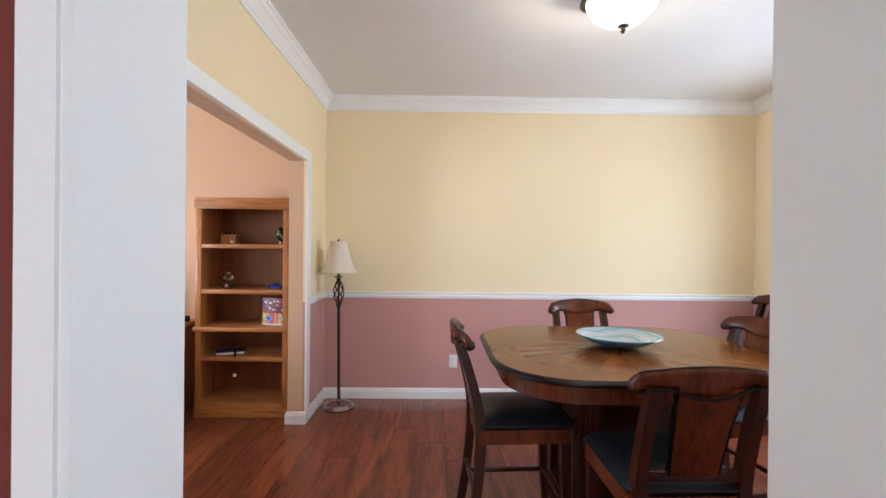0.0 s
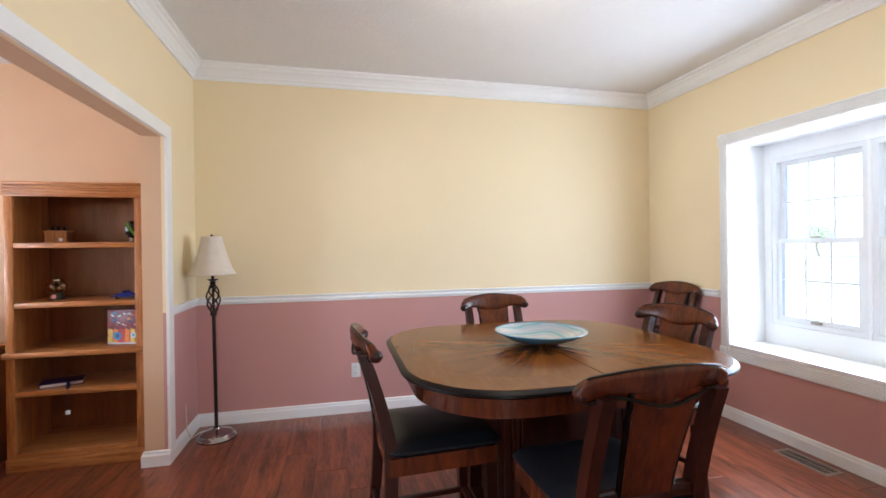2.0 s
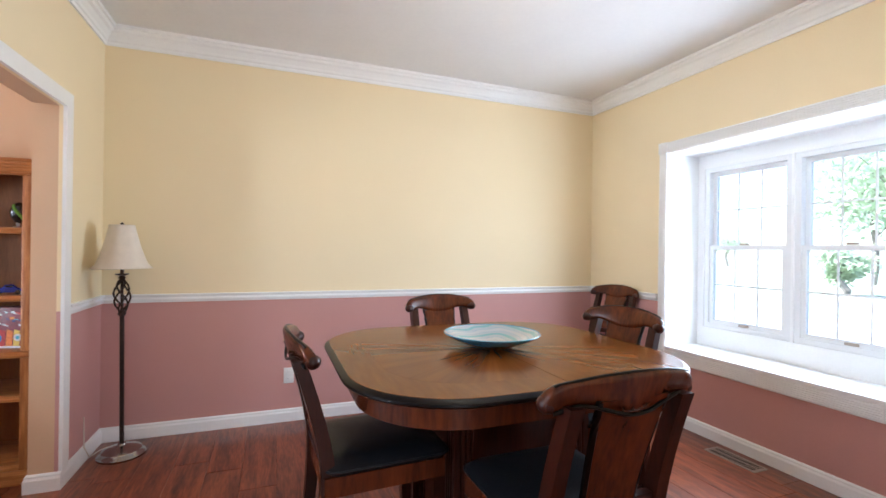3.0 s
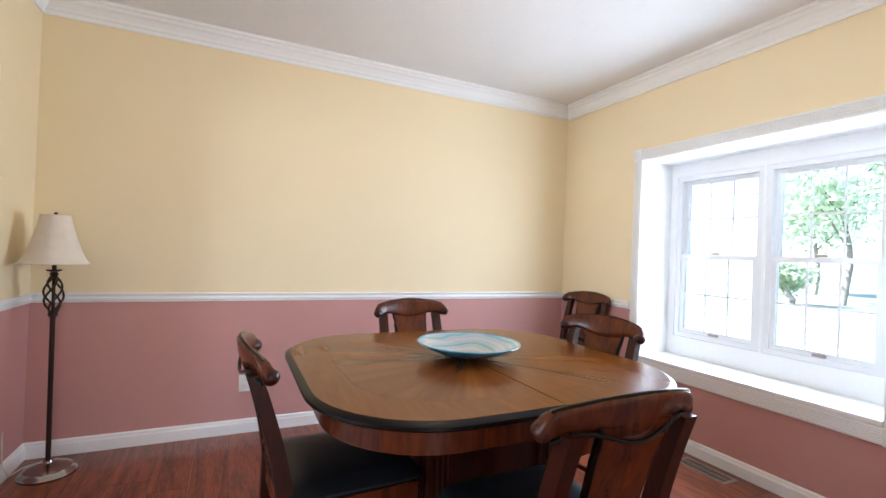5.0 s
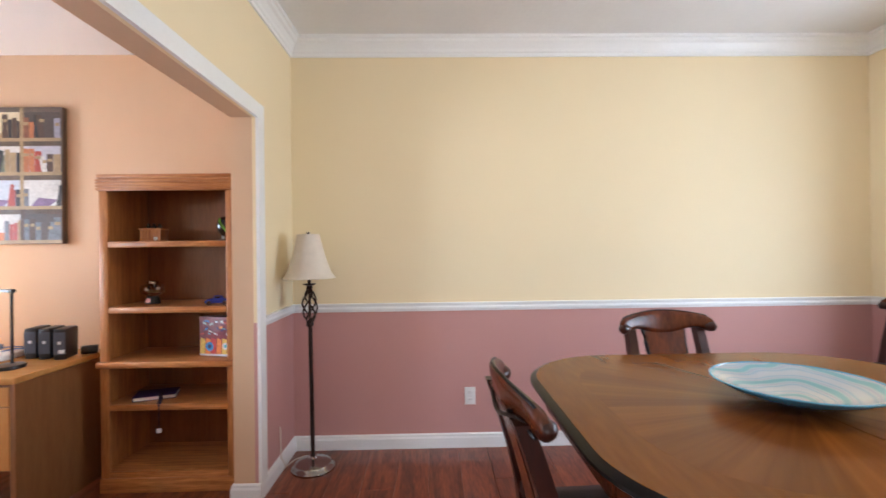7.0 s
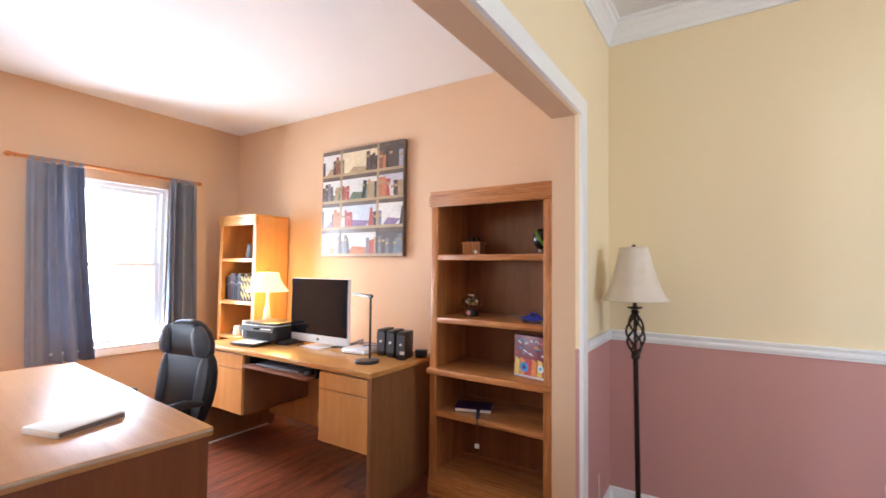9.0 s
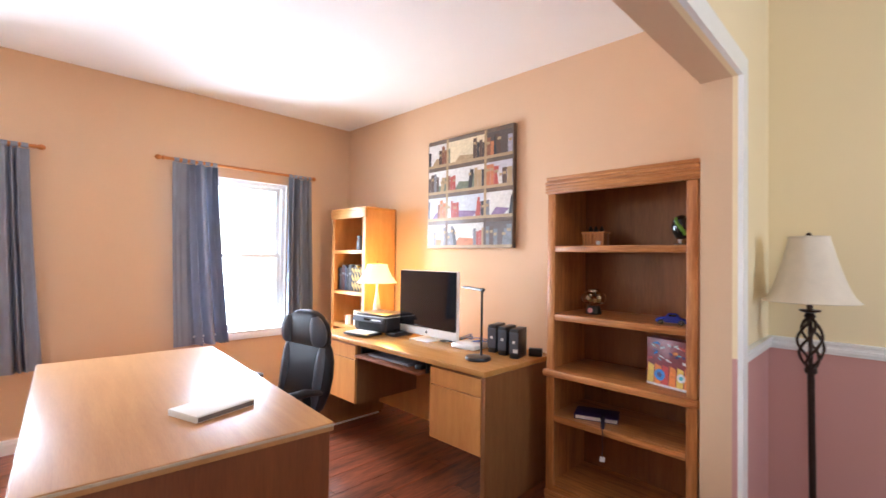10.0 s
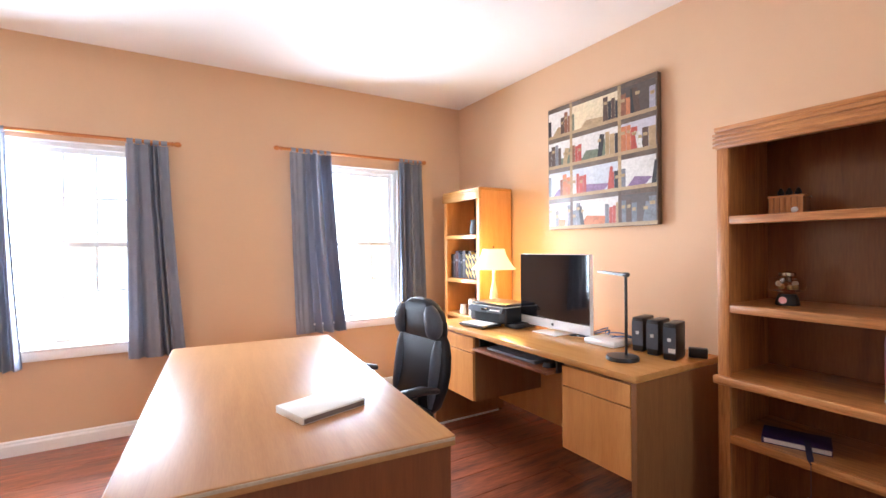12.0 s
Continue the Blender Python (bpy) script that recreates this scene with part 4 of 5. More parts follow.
# pale colour that paints the bright highlight along the writing desk's edges
EDGE_GLINT = mat("pale_edge_highlight", (0.52, 0.42, 0.30), 0.35, 0.15, 14, 120)


def desk_b():
    t = thing("writing_desk", pose(-1.785, 2.375, 0, 0, 0, -4.5), "large honey-oak desk with a glossy bare top", "desk")
    w, d, h = 1.64, 0.81, 0.75
    top = part("desktop", box(-w / 2, w / 2, -d / 2, d / 2, h - 0.030, h, 0.005), DESK_TOP, t)
    # thin pale strips stand in for light caught on the top's edges
    part("edge_highlight", box(-w / 2 + 0.004, w / 2 - 0.004, -d / 2 - 0.003, -d / 2 - 0.0002, h - 0.013, h - 0.004, 0.001), EDGE_GLINT, top, "pale strip painting the highlight along the desk edge", smooth=False)
    part("edge_highlight", box(w / 2 + 0.0002, w / 2 + 0.003, -d / 2 + 0.004, d / 2 - 0.004, h - 0.013, h - 0.004, 0.001), EDGE_GLINT, top, "pale strip painting the highlight along the desk edge", smooth=False)
    for x in (-w / 2 + 0.012, w / 2 - 0.038):
        part("end_panel", box(x, x + 0.026, -d / 2 + 0.010, d / 2 - 0.010, 0.0, h - 0.0305, 0.002), DIM_RED_OAK, t, "oak end panel darkened for its shaded side", smooth=False)
    part("modesty_panel", box(-w / 2 + 0.039, w / 2 - 0.039, -d / 2 + 0.05, -d / 2 + 0.07, 0.12, h - 0.0305), OAK_V, t, smooth=False)
    for x0, x1 in ((-w / 2 + 0.039, -w / 2 + 0.36), (w / 2 - 0.36, w / 2 - 0.039)):
        ped = part("pedestal", box(x0, x1, -d / 2 + 0.071, d / 2 - 0.04, 0.06, h - 0.0305), DIM_OAK, t, smooth=False)
        for z0, z1 in ((0.575, 0.70), (0.325, 0.570), (0.07, 0.320)):
            part("drawer_front", box(x0 + 0.002, x1 - 0.002, d / 2 - 0.039, d / 2 - 0.020, z0, z1, 0.002), OAK_V, ped, smooth=False)
    return t


desk_b()


def boxed_pad():
    t = thing("boxed_notebook", pose(-1.337, 2.453, 0.7505, 0, 0, 107), "white boxed notebook lying on the writing desk", "notebook")
    part("cover", box(-0.116, 0.116, -0.080, 0.080, 0.0, 0.024, 0.003), PAPER, t)
    part("spine_strip", box(-0.110, 0.110, -0.0812, -0.0802, 0.003, 0.018), mat("grey_brown_card", (0.16, 0.12, 0.10), 0.6), t, "grey-brown printed edge", smooth=False)


boxed_pad()


def office_chair():
    t = thing("office_chair", pose(-1.87, 2.87, 0, 0, 0, 188), "black leather high-backed office chair with padded arms", "office chair")

    def spine(z):
        return -0.215 - 0.05 * (z - 0.5) / 0.5 - 0.035 * math.sin((z - 0.45) * 6.0)

    def shell(widths, thick, x0=0.0):
        rings = []
        for z, w, d in widths:
            y = spine(z)
            rings.append([Vector((x0 + x, y + yy, z)) for x, yy in rounded_plan(w * 0.97, thick * d, min(w, thick * d) * 0.42, 5)])
        return loft(rings)
    seat = []
    for z, s in ((0.415, 0.86), (0.43, 0.97), (0.46, 1.0), (0.49, 0.97), (0.505, 0.88)):
        seat.append([Vector((x * s, y * s + 0.02, z)) for x, y in rounded_plan(0.49, 0.46, 0.11, 6)])
    part("seat", loft(seat), LEATHER, t)
    back = part("backrest", shell([(0.47, 0.30, 0.7), (0.50, 0.36, 0.9), (0.58, 0.40, 1.0), (0.66, 0.41, 1.0), (0.74, 0.40, 1.0), (0.80, 0.37, 0.95), (0.835, 0.335, 0.8)], 0.085), LEATHER, t, "black leather backrest")
    head = part("headrest", shell([(0.815, 0.31, 0.7), (0.84, 0.335, 0.95), (0.89, 0.335, 1.05), (0.945, 0.305, 1.0), (0.985, 0.24, 0.85), (1.008, 0.16, 0.55), (1.016, 0.08, 0.3)], 0.095), LEATHER, t, "rounded padded headrest")
    for s in (-1, 1):
        part("bolster", tube([(s * 0.152, spine(z) + 0.024, z) for z in (0.50, 0.56, 0.64, 0.72, 0.78, 0.82)], [0.018, 0.036, 0.044, 0.044, 0.036, 0.02], 12, flat=0.75), SHEEN_GREY, back, "grey side bolster with its sheen put into the colour")
        part("headrest_wing", tube([(s * (0.134 - 0.30 * max(0.0, z - 0.90)), spine(z) + 0.034, z) for z in (0.828, 0.845, 0.87, 0.90, 0.93, 0.96, 0.985)], [0.026, 0.040, 0.046, 0.047, 0.044, 0.035, 0.018], 14, flat=0.9), SHEEN_GREY, head, "grey headrest wing with its sheen put into the colour")
        arm = part("armrest", tube([(s * 0.265, -0.15, 0.625), (s * 0.272, -0.06, 0.645), (s * 0.275, 0.05, 0.645), (s * 0.27, 0.13, 0.625)], [0.022, 0.032, 0.034, 0.024], 10, flat=0.6), LEATHER, t)
        part("arm_post", tube([(s * 0.235, -0.02, 0.435), (s * 0.285, -0.02, 0.48), (s * 0.285, -0.01, 0.63)], 0.016, 8), BLACK, arm)
    part("gas_column", lathe([(0.0, 0.10), (0.032, 0.10), (0.032, 0.26), (0.018, 0.27), (0.018, 0.42), (0.0, 0.42)], 16), BLACK, t)
    for k in range(5):
        a = 2 * math.pi * k / 5
        leg = part("base_spoke", tube([(0, 0, 0.115), (0.15 * math.cos(a), 0.15 * math.sin(a), 0.105), (0.27 * math.cos(a), 0.27 * math.sin(a), 0.075)], [0.03, 0.024, 0.016], 8), BLACK, t)
        part("caster", tube([(0.27 * math.cos(a) - 0.02 * math.sin(a), 0.27 * math.sin(a) + 0.02 * math.cos(a), 0.028), (0.27 * math.cos(a) + 0.02 * math.sin(a), 0.27 * math.sin(a) - 0.02 * math.cos(a), 0.028)], 0.028, 14), BLACK, leg)


office_chair()


def monitor():
    t = thing("desktop_computer", pose(-1.88, 4.03, 0.7455, 0, 0, 0), "all-in-one desktop computer with black screen and silver chin", "computer")
    body = part("body", box(-0.29, 0.29, -0.012, 0.018, 0.022, 0.480, 0.008), ALU, t, "silver aluminium body")
    part("screen", box(-0.286, 0.286, -0.0155, -0.0125, 0.080, 0.476, 0.001), SCREEN, body, "black glass screen", smooth=False)
    part("badge", lathe([(0, -0.001), (0.010, -0.001), (0.010, 0.0), (0, 0.0)], 16), BLACK, body).matrix_basis = pose(0, -0.0125, 0.051, 90)
    part("stand_foot", box(-0.095, 0.095, -0.09, 0.11, 0.0, 0.006, 0.002), ALU, t)
    part("stand_neck", loft([[Vector((x, y, z)) for x, y in ((-0.09, y0), (0.09, y0), (0.09, y0 + 0.008), (-0.09, y0 + 0.008))] for y0, z in ((0.10, 0.004), (0.095, 0.06), (0.07, 0.14), (0.022, 0.24))]), ALU, t)


monitor()


def printer():
    t = thing("printer", pose(-2.34, 3.97, 0.7455, 0, 0, 8), "black inkjet printer with trays on the computer desk", "printer")
    grey = mat("grey_plastic_lid", (0.055, 0.055, 0.06), 0.28)
    body = part("body", box(-0.17, 0.17, -0.12, 0.15, 0.02, 0.128, 0.016, segments=3), BLACK, t)
    part("output_slot", box(-0.115, 0.115, -0.1215, -0.118, 0.036, 0.082, 0.001), DARK, body, "dark paper slot", smooth=False)
    part("silver_trim", tube([(x, y, 0.129) for x, y in rounded_plan(0.342, 0.272, 0.02, 4) + rounded_plan(0.342, 0.272, 0.02, 4)[:1]], 0.003, 6), ALU, body, "thin silver trim").location = (0, 0.015, 0)
    part("lid", box(-0.163, 0.163, -0.105, 0.145, 0.1295, 0.148, 0.007), grey, t, "dark grey scanner lid")
    panel = part("control_panel", loft([[Vector((x, y, z)) for y, z in ((-0.150, 0.092), (-0.121, 0.092), (-0.121, 0.127), (-0.130, 0.127))] for x in (-0.16, 0.16)]), grey, t, "sloping control panel", smooth=False)
    part("display", box(-0.03, 0.03, -0.146, -0.138, 0.101, 0.117, 0.002), SCREEN, panel)
    for k in range(4):
        part("button", box(0.05 + 0.024 * k, 0.066 + 0.024 * k, -0.147, -0.138, 0.104, 0.112, 0.002), ALU, panel)
    part("paper_tray", box(-0.115, 0.115, -0.27, -0.10, 0.006, 0.020, 0.005), BLACK, t)
    part("paper_stack", box(-0.10, 0.10, -0.255, -0.12, 0.0205, 0.024), PAPER, t, smooth=False)
    part("ink_drawer", box(0.17, 0.25, -0.10, 0.10, 0.0, 0.03, 0.006), BLACK, t)
    for x in (-0.14, 0.14):
        part("foot", box(x - 0.02, x + 0.02, -0.08, 0.12, 0.0, 0.021, 0.003), BLACK, t)


printer()


def table_lamp():
    t = thing("table_lamp", pose(-2.53, 4.07, 0.7455), "small lit table lamp with cream shade", "lamp")
    part("base", lathe([(0, 0), (0.055, 0), (0.058, 0.012), (0.040, 0.022), (0.022, 0.035), (0.016, 0.060), (0.026, 0.100), (0.032, 0.150), (0.024, 0.210), (0.014, 0.260), (0.010, 0.300), (0.010, 0.362), (0, 0.362)], 24), mat("cream_ceramic", (0.75, 0.70, 0.6), 0.25), t)
    prof = [(0.164, 0.362), (0.138, 0.390), (0.113, 0.428), (0.092, 0.470), (0.080, 0.512)]
    sh = part("shade", lathe(prof + [(r - 0.003, z) for r, z in prof[::-1]] + [prof[0]], 36), WARM_SHADE, t, "glowing cream bell shade")
    sh.visible_shadow = False
    part("finial", lathe([(0, 0.512), (0.004, 0.512), (0.004, 0.52), (0.008, 0.528), (0, 0.536)], 10), BRONZE, t)


table_lamp()


def desk_lamp():
    t = thing("desk_lamp", pose(-1.235, 3.82, 0.7455, 0, 0, -20), "slim black desk lamp with folding bar head", "lamp")
    part("base", lathe([(0, 0), (0.072, 0), (0.074, 0.006), (0.070, 0.018), (0.03, 0.022), (0, 0.022)], 36), BLACK, t)
    part("post", tube([(0, 0.02, 0.02), (0, 0.02, 0.390)], 0.007, 8), BLACK, t)
    part("joint", tube([(-0.012, 0.02, 0.392), (0.016, 0.02, 0.392)], 0.011, 10), BLACK, t)
    head = part("light_bar", loft([[Vector((x, y + 0.02, z)) for y, z in ((-0.014, 0.385 + q), (0.014, 0.385 + q), (0.014, 0.397 + q), (-0.014, 0.397 + q))] for x, q in ((-0.22, 0.004), (0.0, 0.0))]), BLACK, t)
    part("power_socket", box(-0.008, 0.008, 0.068, 0.078, 0.004, 0.012), BLACK, t)


desk_lamp()


def drives():
    first = None
    for k, (x, y, a) in enumerate(((-1.315, 4.09, 12), (-1.222, 4.075, 10), (-1.125, 4.05, 14))):
        m = pose(x, y, 0.7455, 0, 0, a)
        if first is None:
            first = t = thing("hard_drive", m, "black upright external hard drive on the desk", "hard drive", "external drives")
            part("case", box(-0.027, 0.027, -0.07, 0.07, 0.0, 0.168, 0.007), BLACK, t)
            part("face_band", box(-0.0275, 0.0275, -0.0712, -0.0702, 0.03, 0.150), SHEEN_GREY, t, smooth=False)
            part("logo_mark", box(-0.008, 0.008, -0.0722, -0.0713, 0.085, 0.101, 0.0003), ALU, t, smooth=False)
        else:
            t = copy_thing(first, m)
    part("sticker", box(-0.004, 0.026, -0.0724, -0.0713, 0.035, 0.055), WHITE_PLASTIC, t, "white paper sticker", smooth=False)
    t = thing("router", pose(-1.49, 4.04, 0.7455, 0, 0, 4), "flat white router box on the desk", "router")
    part("body", box(-0.095, 0.095, -0.085, 0.085, 0.0, 0.034, 0.012), WHITE_PLASTIC, t)
    t = thing("power_brick", pose(-1.06, 4.15, 0.7455, 0, 0, 30), "black power adapter at the desk end", "power adapter")
    part("body", box(-0.05, 0.03, -0.022, 0.022, 0.0, 0.045, 0.006), BLACK, t)
    t = thing("cable", pose(-1.62, 4.11, 0.7475), "loose blue network cable behind the computer", "cable")
    pts = [(0.30 * u - 0.05 + 0.02 * math.sin(9 * u), 0.05 * math.sin(7 * u), 0.010 + 0.035 * abs(math.sin(6 * u))) for u in [i / 24 for i in range(25)]]
    part("wire", tube(pts, 0.0042, 6), BLUE_CABLE, t)
    part("wire", tube([(x * 0.8 - 0.05, y + 0.06, z) for x, y, z in pts], 0.003, 6), BLUE_CABLE, t)


    t = thing("cable", pose(-1.66, 4.03, 0.7475), "tangled black cable beside the computer stand", "cable")
    part("wire", tube([(0.09 * math.cos(2.6 * a) + 0.02 * a, 0.035 * math.sin(3.4 * a), 0.008 + 0.004 * a + 0.006 * math.sin(5 * a)) for a in [i * 0.11 for i in range(40)]], 0.004, 6), BLACK, t)


drives()


GREY = mat("mid_grey_plastic", (0.16, 0.165, 0.18), 0.4)


def keyboard():
    t = thing("keyboard", pose(-1.86, 3.72, 0.6525), "thin grey keyboard on the pulled-out tray", "keyboard")
    part("body", box(-0.21, 0.21, -0.06, 0.06, 0.0, 0.012, 0.004), GREY, t)
    key = None
    for r in range(5):
        for c in range(14):
            x, y = -0.196 + 0.0295 * c, -0.046 + 0.0225 * r
            if key is None:
                key = part("key", box(-0.0125, 0.0125, -0.0095, 0.0095, 0.0121, 0.015), GREY, t, smooth=False)
                key.location = (x, y, 0)
            else:
                k = new("key", key.data)
                k.parent, k.location = t, (x, y, 0)
    m = thing("mouse", pose(-1.58, 3.71, 0.6525), "small dark mouse on the keyboard tray", "mouse")
    part("body", loft([[Vector((x * s, y * s, z)) for x, y in rounded_plan(0.06, 0.10, 0.028, 6)] for s, z in ((0.95, 0.0), (1.0, 0.010), (0.85, 0.024), (0.45, 0.032))]), BLACK, m)


keyboard()


# the canvas print: rows of books on shelves
def canvas():
    t = thing("canvas_print", pose(-1.914, NORTH - 0.003, 1.84), "large canvas print of crowded library shelves", "picture")
    w, h = 0.885, 0.893
    base = part("canvas", box(-w / 2, w / 2, -0.038, 0, -h / 2, h / 2, 0.003), mat("dark_canvas", (0.13, 0.10, 0.08), 0.35, 0.4, 9), t)
    inks = {}
    for key, name, c in (("b", "brown", (0.20, 0.085, 0.045)), ("u", "umber", (0.085, 0.055, 0.04)), ("k", "black", (0.03, 0.03, 0.035)), ("r", "red", (0.36, 0.07, 0.05)),
                         ("o", "orange", (0.46, 0.17, 0.07)), ("t", "tan", (0.36, 0.26, 0.14)), ("g", "green", (0.13, 0.16, 0.11)), ("s", "slate", (0.16, 0.17, 0.19)),
                         ("w", "white", (0.60, 0.58, 0.54)), ("l", "lavender", (0.34, 0.33, 0.40)), ("p", "plum", (0.20, 0.13, 0.24))):
        inks[key] = mat("printed_%s" % name, c, 0.35, 0.35, 25, 90)
    skies = {"W": (0.62, 0.62, 0.60), "Y": (0.64, 0.55, 0.36), "B": (0.50, 0.55, 0.62), "L": (0.46, 0.46, 0.52), "D": (0.085, 0.07, 0.06)}
    skies = {k: mat("printed_sky_%s" % k.lower(), c, 0.3, 0.22, 5, 60) for k, c in skies.items()}
    board = mat("printed_shelf_board", (0.38, 0.28, 0.16), 0.35, 0.2, 12, 80)
    rnd = random.Random(11)

    def quad(name, x0, x1, z0, z1, ink, layer, lean=0.0):
        y = -0.0386 - 0.0004 * layer
        edge = w / 2 - 0.003
        bm = bmesh.new()
        bm.faces.new([bm.verts.new((max(-edge, min(edge, x)), y, z)) for x, z in ((x0, z0), (x1, z0), (x1 + lean, z1 - 0.3 * abs(lean)), (x0 + lean, z1))])
        part(name, bm, ink, base, smooth=False)
    rh = (h - 0.006) / 4
    splits = (-w / 2 + 0.003, -0.215, 0.185, w / 2 - 0.003)
    # from the lowest shelf up: sky, books from the left end, books from the right end
    rows = ((("L", "lws", "sl"), ("W", "ssk", "trrs"), ("D", "sus", "ss")),
            (("B", "s", "oob"), ("B", "wrrr", "krr"), ("W", "s", "k")),
            (("W", "uusu", "gt"), ("W", "brr", "kttgk"), ("L", "oorw", "tu")),
            (("W", "k", "bbu"), ("Y", "g", "kuku"), ("D", "boku", "l")))
    for r, row in enumerate(rows):
        zb = -h / 2 + 0.003 + rh * r
        for k, (sky, left, right) in enumerate(row):
            a, b = splits[k] + 0.006, splits[k + 1] - 0.006
            quad("printed_sky", a, b, zb + 0.02, zb + rh * 0.86, skies[sky], 1)
            if sky != "D":
                quad("printed_hill", a + 0.2 * (b - a), a + 0.7 * (b - a), zb + 0.02, zb + rh * rnd.uniform(0.28, 0.4), inks["opgt"[r]], 1.5, 0.05)
            for word, step in ((left, 1), (right, -1)):
                x = a if step > 0 else b
                for n, key in enumerate(word):
                    bw = rnd.uniform(0.024, 0.040) * (1.2 if k == 2 else 1.0)
                    x0 = x if step > 0 else x - bw
                    z1 = zb + rh * rnd.uniform(0.56, 0.80)
                    lean = 0.022 * step if n == len(word) - 1 and rnd.random() < 0.4 else 0.0
                    quad("printed_book", x0, x0 + bw - 0.0012, zb + 0.018, z1, inks[key], 2 + 0.1 * n, -lean)
                    if bw > 0.032:
                        quad("printed_title", x0 + 0.006, x0 + bw - 0.007, z1 - 0.05, z1 - 0.03, inks["t"], 3.4)
                    x += step * bw
        quad("printed_shelf", -w / 2 + 0.003, w / 2 - 0.003, zb, zb + 0.022, board, 5)
        for x in splits[1:3]:
            quad("printed_upright", x - 0.012, x + 0.012, zb + 0.022, zb + rh, inks["t" if r else "u"], 4)


canvas()


# curtains on wooden rods
def curtain_rod(yc, z):
    t = thing("curtain_rod", pose(OFFICE_WEST + 0.07, yc, z), "golden wooden curtain rod with turned finials", "curtain rod", "curtain rods")
    part("rod", tube([(0, -0.62, 0), (0, 0.62, 0)], 0.0125, 12), ROD, t)
    for s in (-1, 1):
        fin = lathe([(0, 0.0), (0.018, 0.002), (0.016, 0.010), (0.010, 0.016), (0.018, 0.030), (0.020, 0.044), (0.012, 0.058), (0, 0.066)], 14)
        part("finial", fin, ROD, t).matrix_basis = pose(0, s * 0.618, 0, -90 * s)
        part("bracket", box(-0.078, 0.0, s * 0.50 - 0.010, s * 0.50 + 0.010, -0.018, -0.010, 0.002), ROD, t)


def curtain(y0, y1, flare0, flare1, rod, bottom, folds, seed, label, flat=0.0):
    """A gathered panel on tabs; y0 to y1 at the rod, flare0 to flare1 at the hem; flat: the share that hangs smooth, from y0 (or, negative, from y1)."""
    rnd = random.Random(seed)
    t = thing("curtain", pose(OFFICE_WEST + 0.07, 0, 0), label, "curtain", "office curtains")
    nu, nv = folds * 16, 18
    ph = [rnd.uniform(0, 6.28) for _ in range(4)]
    def pt(u, v, off):
        z = rod - 0.023 + (bottom - rod + 0.023) * v
        a, b = y0 + (flare0 - y0) * v ** 1.3, y1 + (flare1 - y1) * v ** 1.3
        uu = u + 0.03 * math.sin(7 * u + ph[0] + 1.5 * v) * math.sin(math.pi * u)
        y = a + (b - a) * uu
        edge = (u - flat) if flat >= 0 else (1 + flat - u)
        full = min(1.0, max(0.0, edge / 0.12 + 0.5)) if flat else 1.0
        amp = (0.024 + 0.018 * v + 0.012 * math.sin(4.3 * u + ph[1])) * (0.12 + 0.88 * full)
        turn = folds * (u + 0.10 * math.sin(2 * math.pi * u + ph[0]) + 0.05 * math.sin(5 * math.pi * u + ph[2]))
        x = 0.004 + amp * math.sin(2 * math.pi * turn + ph[2] + 0.7 * math.sin(2.0 * v + ph[3])) + 0.004 * math.sin(13 * u + 3 * v)
        return Vector((x + off, y, z))
    bm = bmesh.new()
    front = [[bm.verts.new(pt(i / nu, j / nv, 0.0015)) for i in range(nu + 1)] for j in range(nv + 1)]
    rear = [[bm.verts.new(pt(i / nu, j / nv, -0.0015)) for i in range(nu + 1)] for j in range(nv + 1)]
    for j in range(nv):
        for i in range(nu):
            bm.faces.new((front[j][i], front[j][i + 1], front[j + 1][i + 1], front[j + 1][i]))
            bm.faces.new((rear[j][i], rear[j + 1][i], rear[j + 1][i + 1], rear[j][i + 1]))
    for j in range(nv):
        for i in (0, nu):
            bm.faces.new((front[j][i], front[j + 1][i], rear[j + 1][i], rear[j][i]))
    for i in range(nu):
        for j in (0, nv):
            bm.faces.new((front[j][i], front[j][i + 1], rear[j][i + 1], rear[j][i]))
    part("panel", bm, CURTAIN, t)
    n = folds
    for k in range(n):
        y = y0 + (y1 - y0) * (k + 0.5) / n
        ring = [(0.017 * math.cos(a), 0.017 * math.sin(a)) for a in [2 * math.pi * i / 14 for i in range(14)]]
        bm = loft([[Vector((x, y + s * 0.018, rod - 0.002 + z)) for x, z in ring] for s in (-1, 1)] + [[Vector((x * 0.86, y + s * 0.018, rod - 0.002 + z * 0.86)) for x, z in ring] for s in (1, -1)] + [[Vector((x, y - 0.018, rod - 0.002 + z)) for x, z in ring]], closed_ends=False)
        part("tab", bm, CURTAIN, t)


SOUTH_ROD, NORTH_ROD = 2.015, 2.065
curtain_rod(1.416, SOUTH_ROD)
curtain_rod(3.401, NORTH_ROD)
curtain(2.84, 3.18, 2.88, 3.29, NORTH_ROD, 0.58, 6, 1, "slate-blue cotton curtain drawn aside on a wooden rod", 0.34)
curtain(3.796, 4.035, 3.80, 4.09, NORTH_ROD, 0.58, 5, 2, "slate-blue cotton curtain gathered against the window")
curtain(1.77, 2.017, 1.775, 2.114, SOUTH_ROD, 0.535, 5, 3, "slate-blue cotton curtain flaring at its hem", -0.25)
curtain(0.93, 1.173, 0.90, 1.236, SOUTH_ROD, 0.54, 6, 4, "slate-blue cotton curtain beside the window")


# ---- small things on the shelves ----
BRASS = mat("aged_brass", (0.45, 0.32, 0.14), 0.35, 0.2, 20, 80, 0.0, 0.8)
CLEAR = glass("clear_glass", (0.95, 0.95, 0.93))
CREAM = mat("cream_wax", (0.75, 0.68, 0.55), 0.5, 0.05)


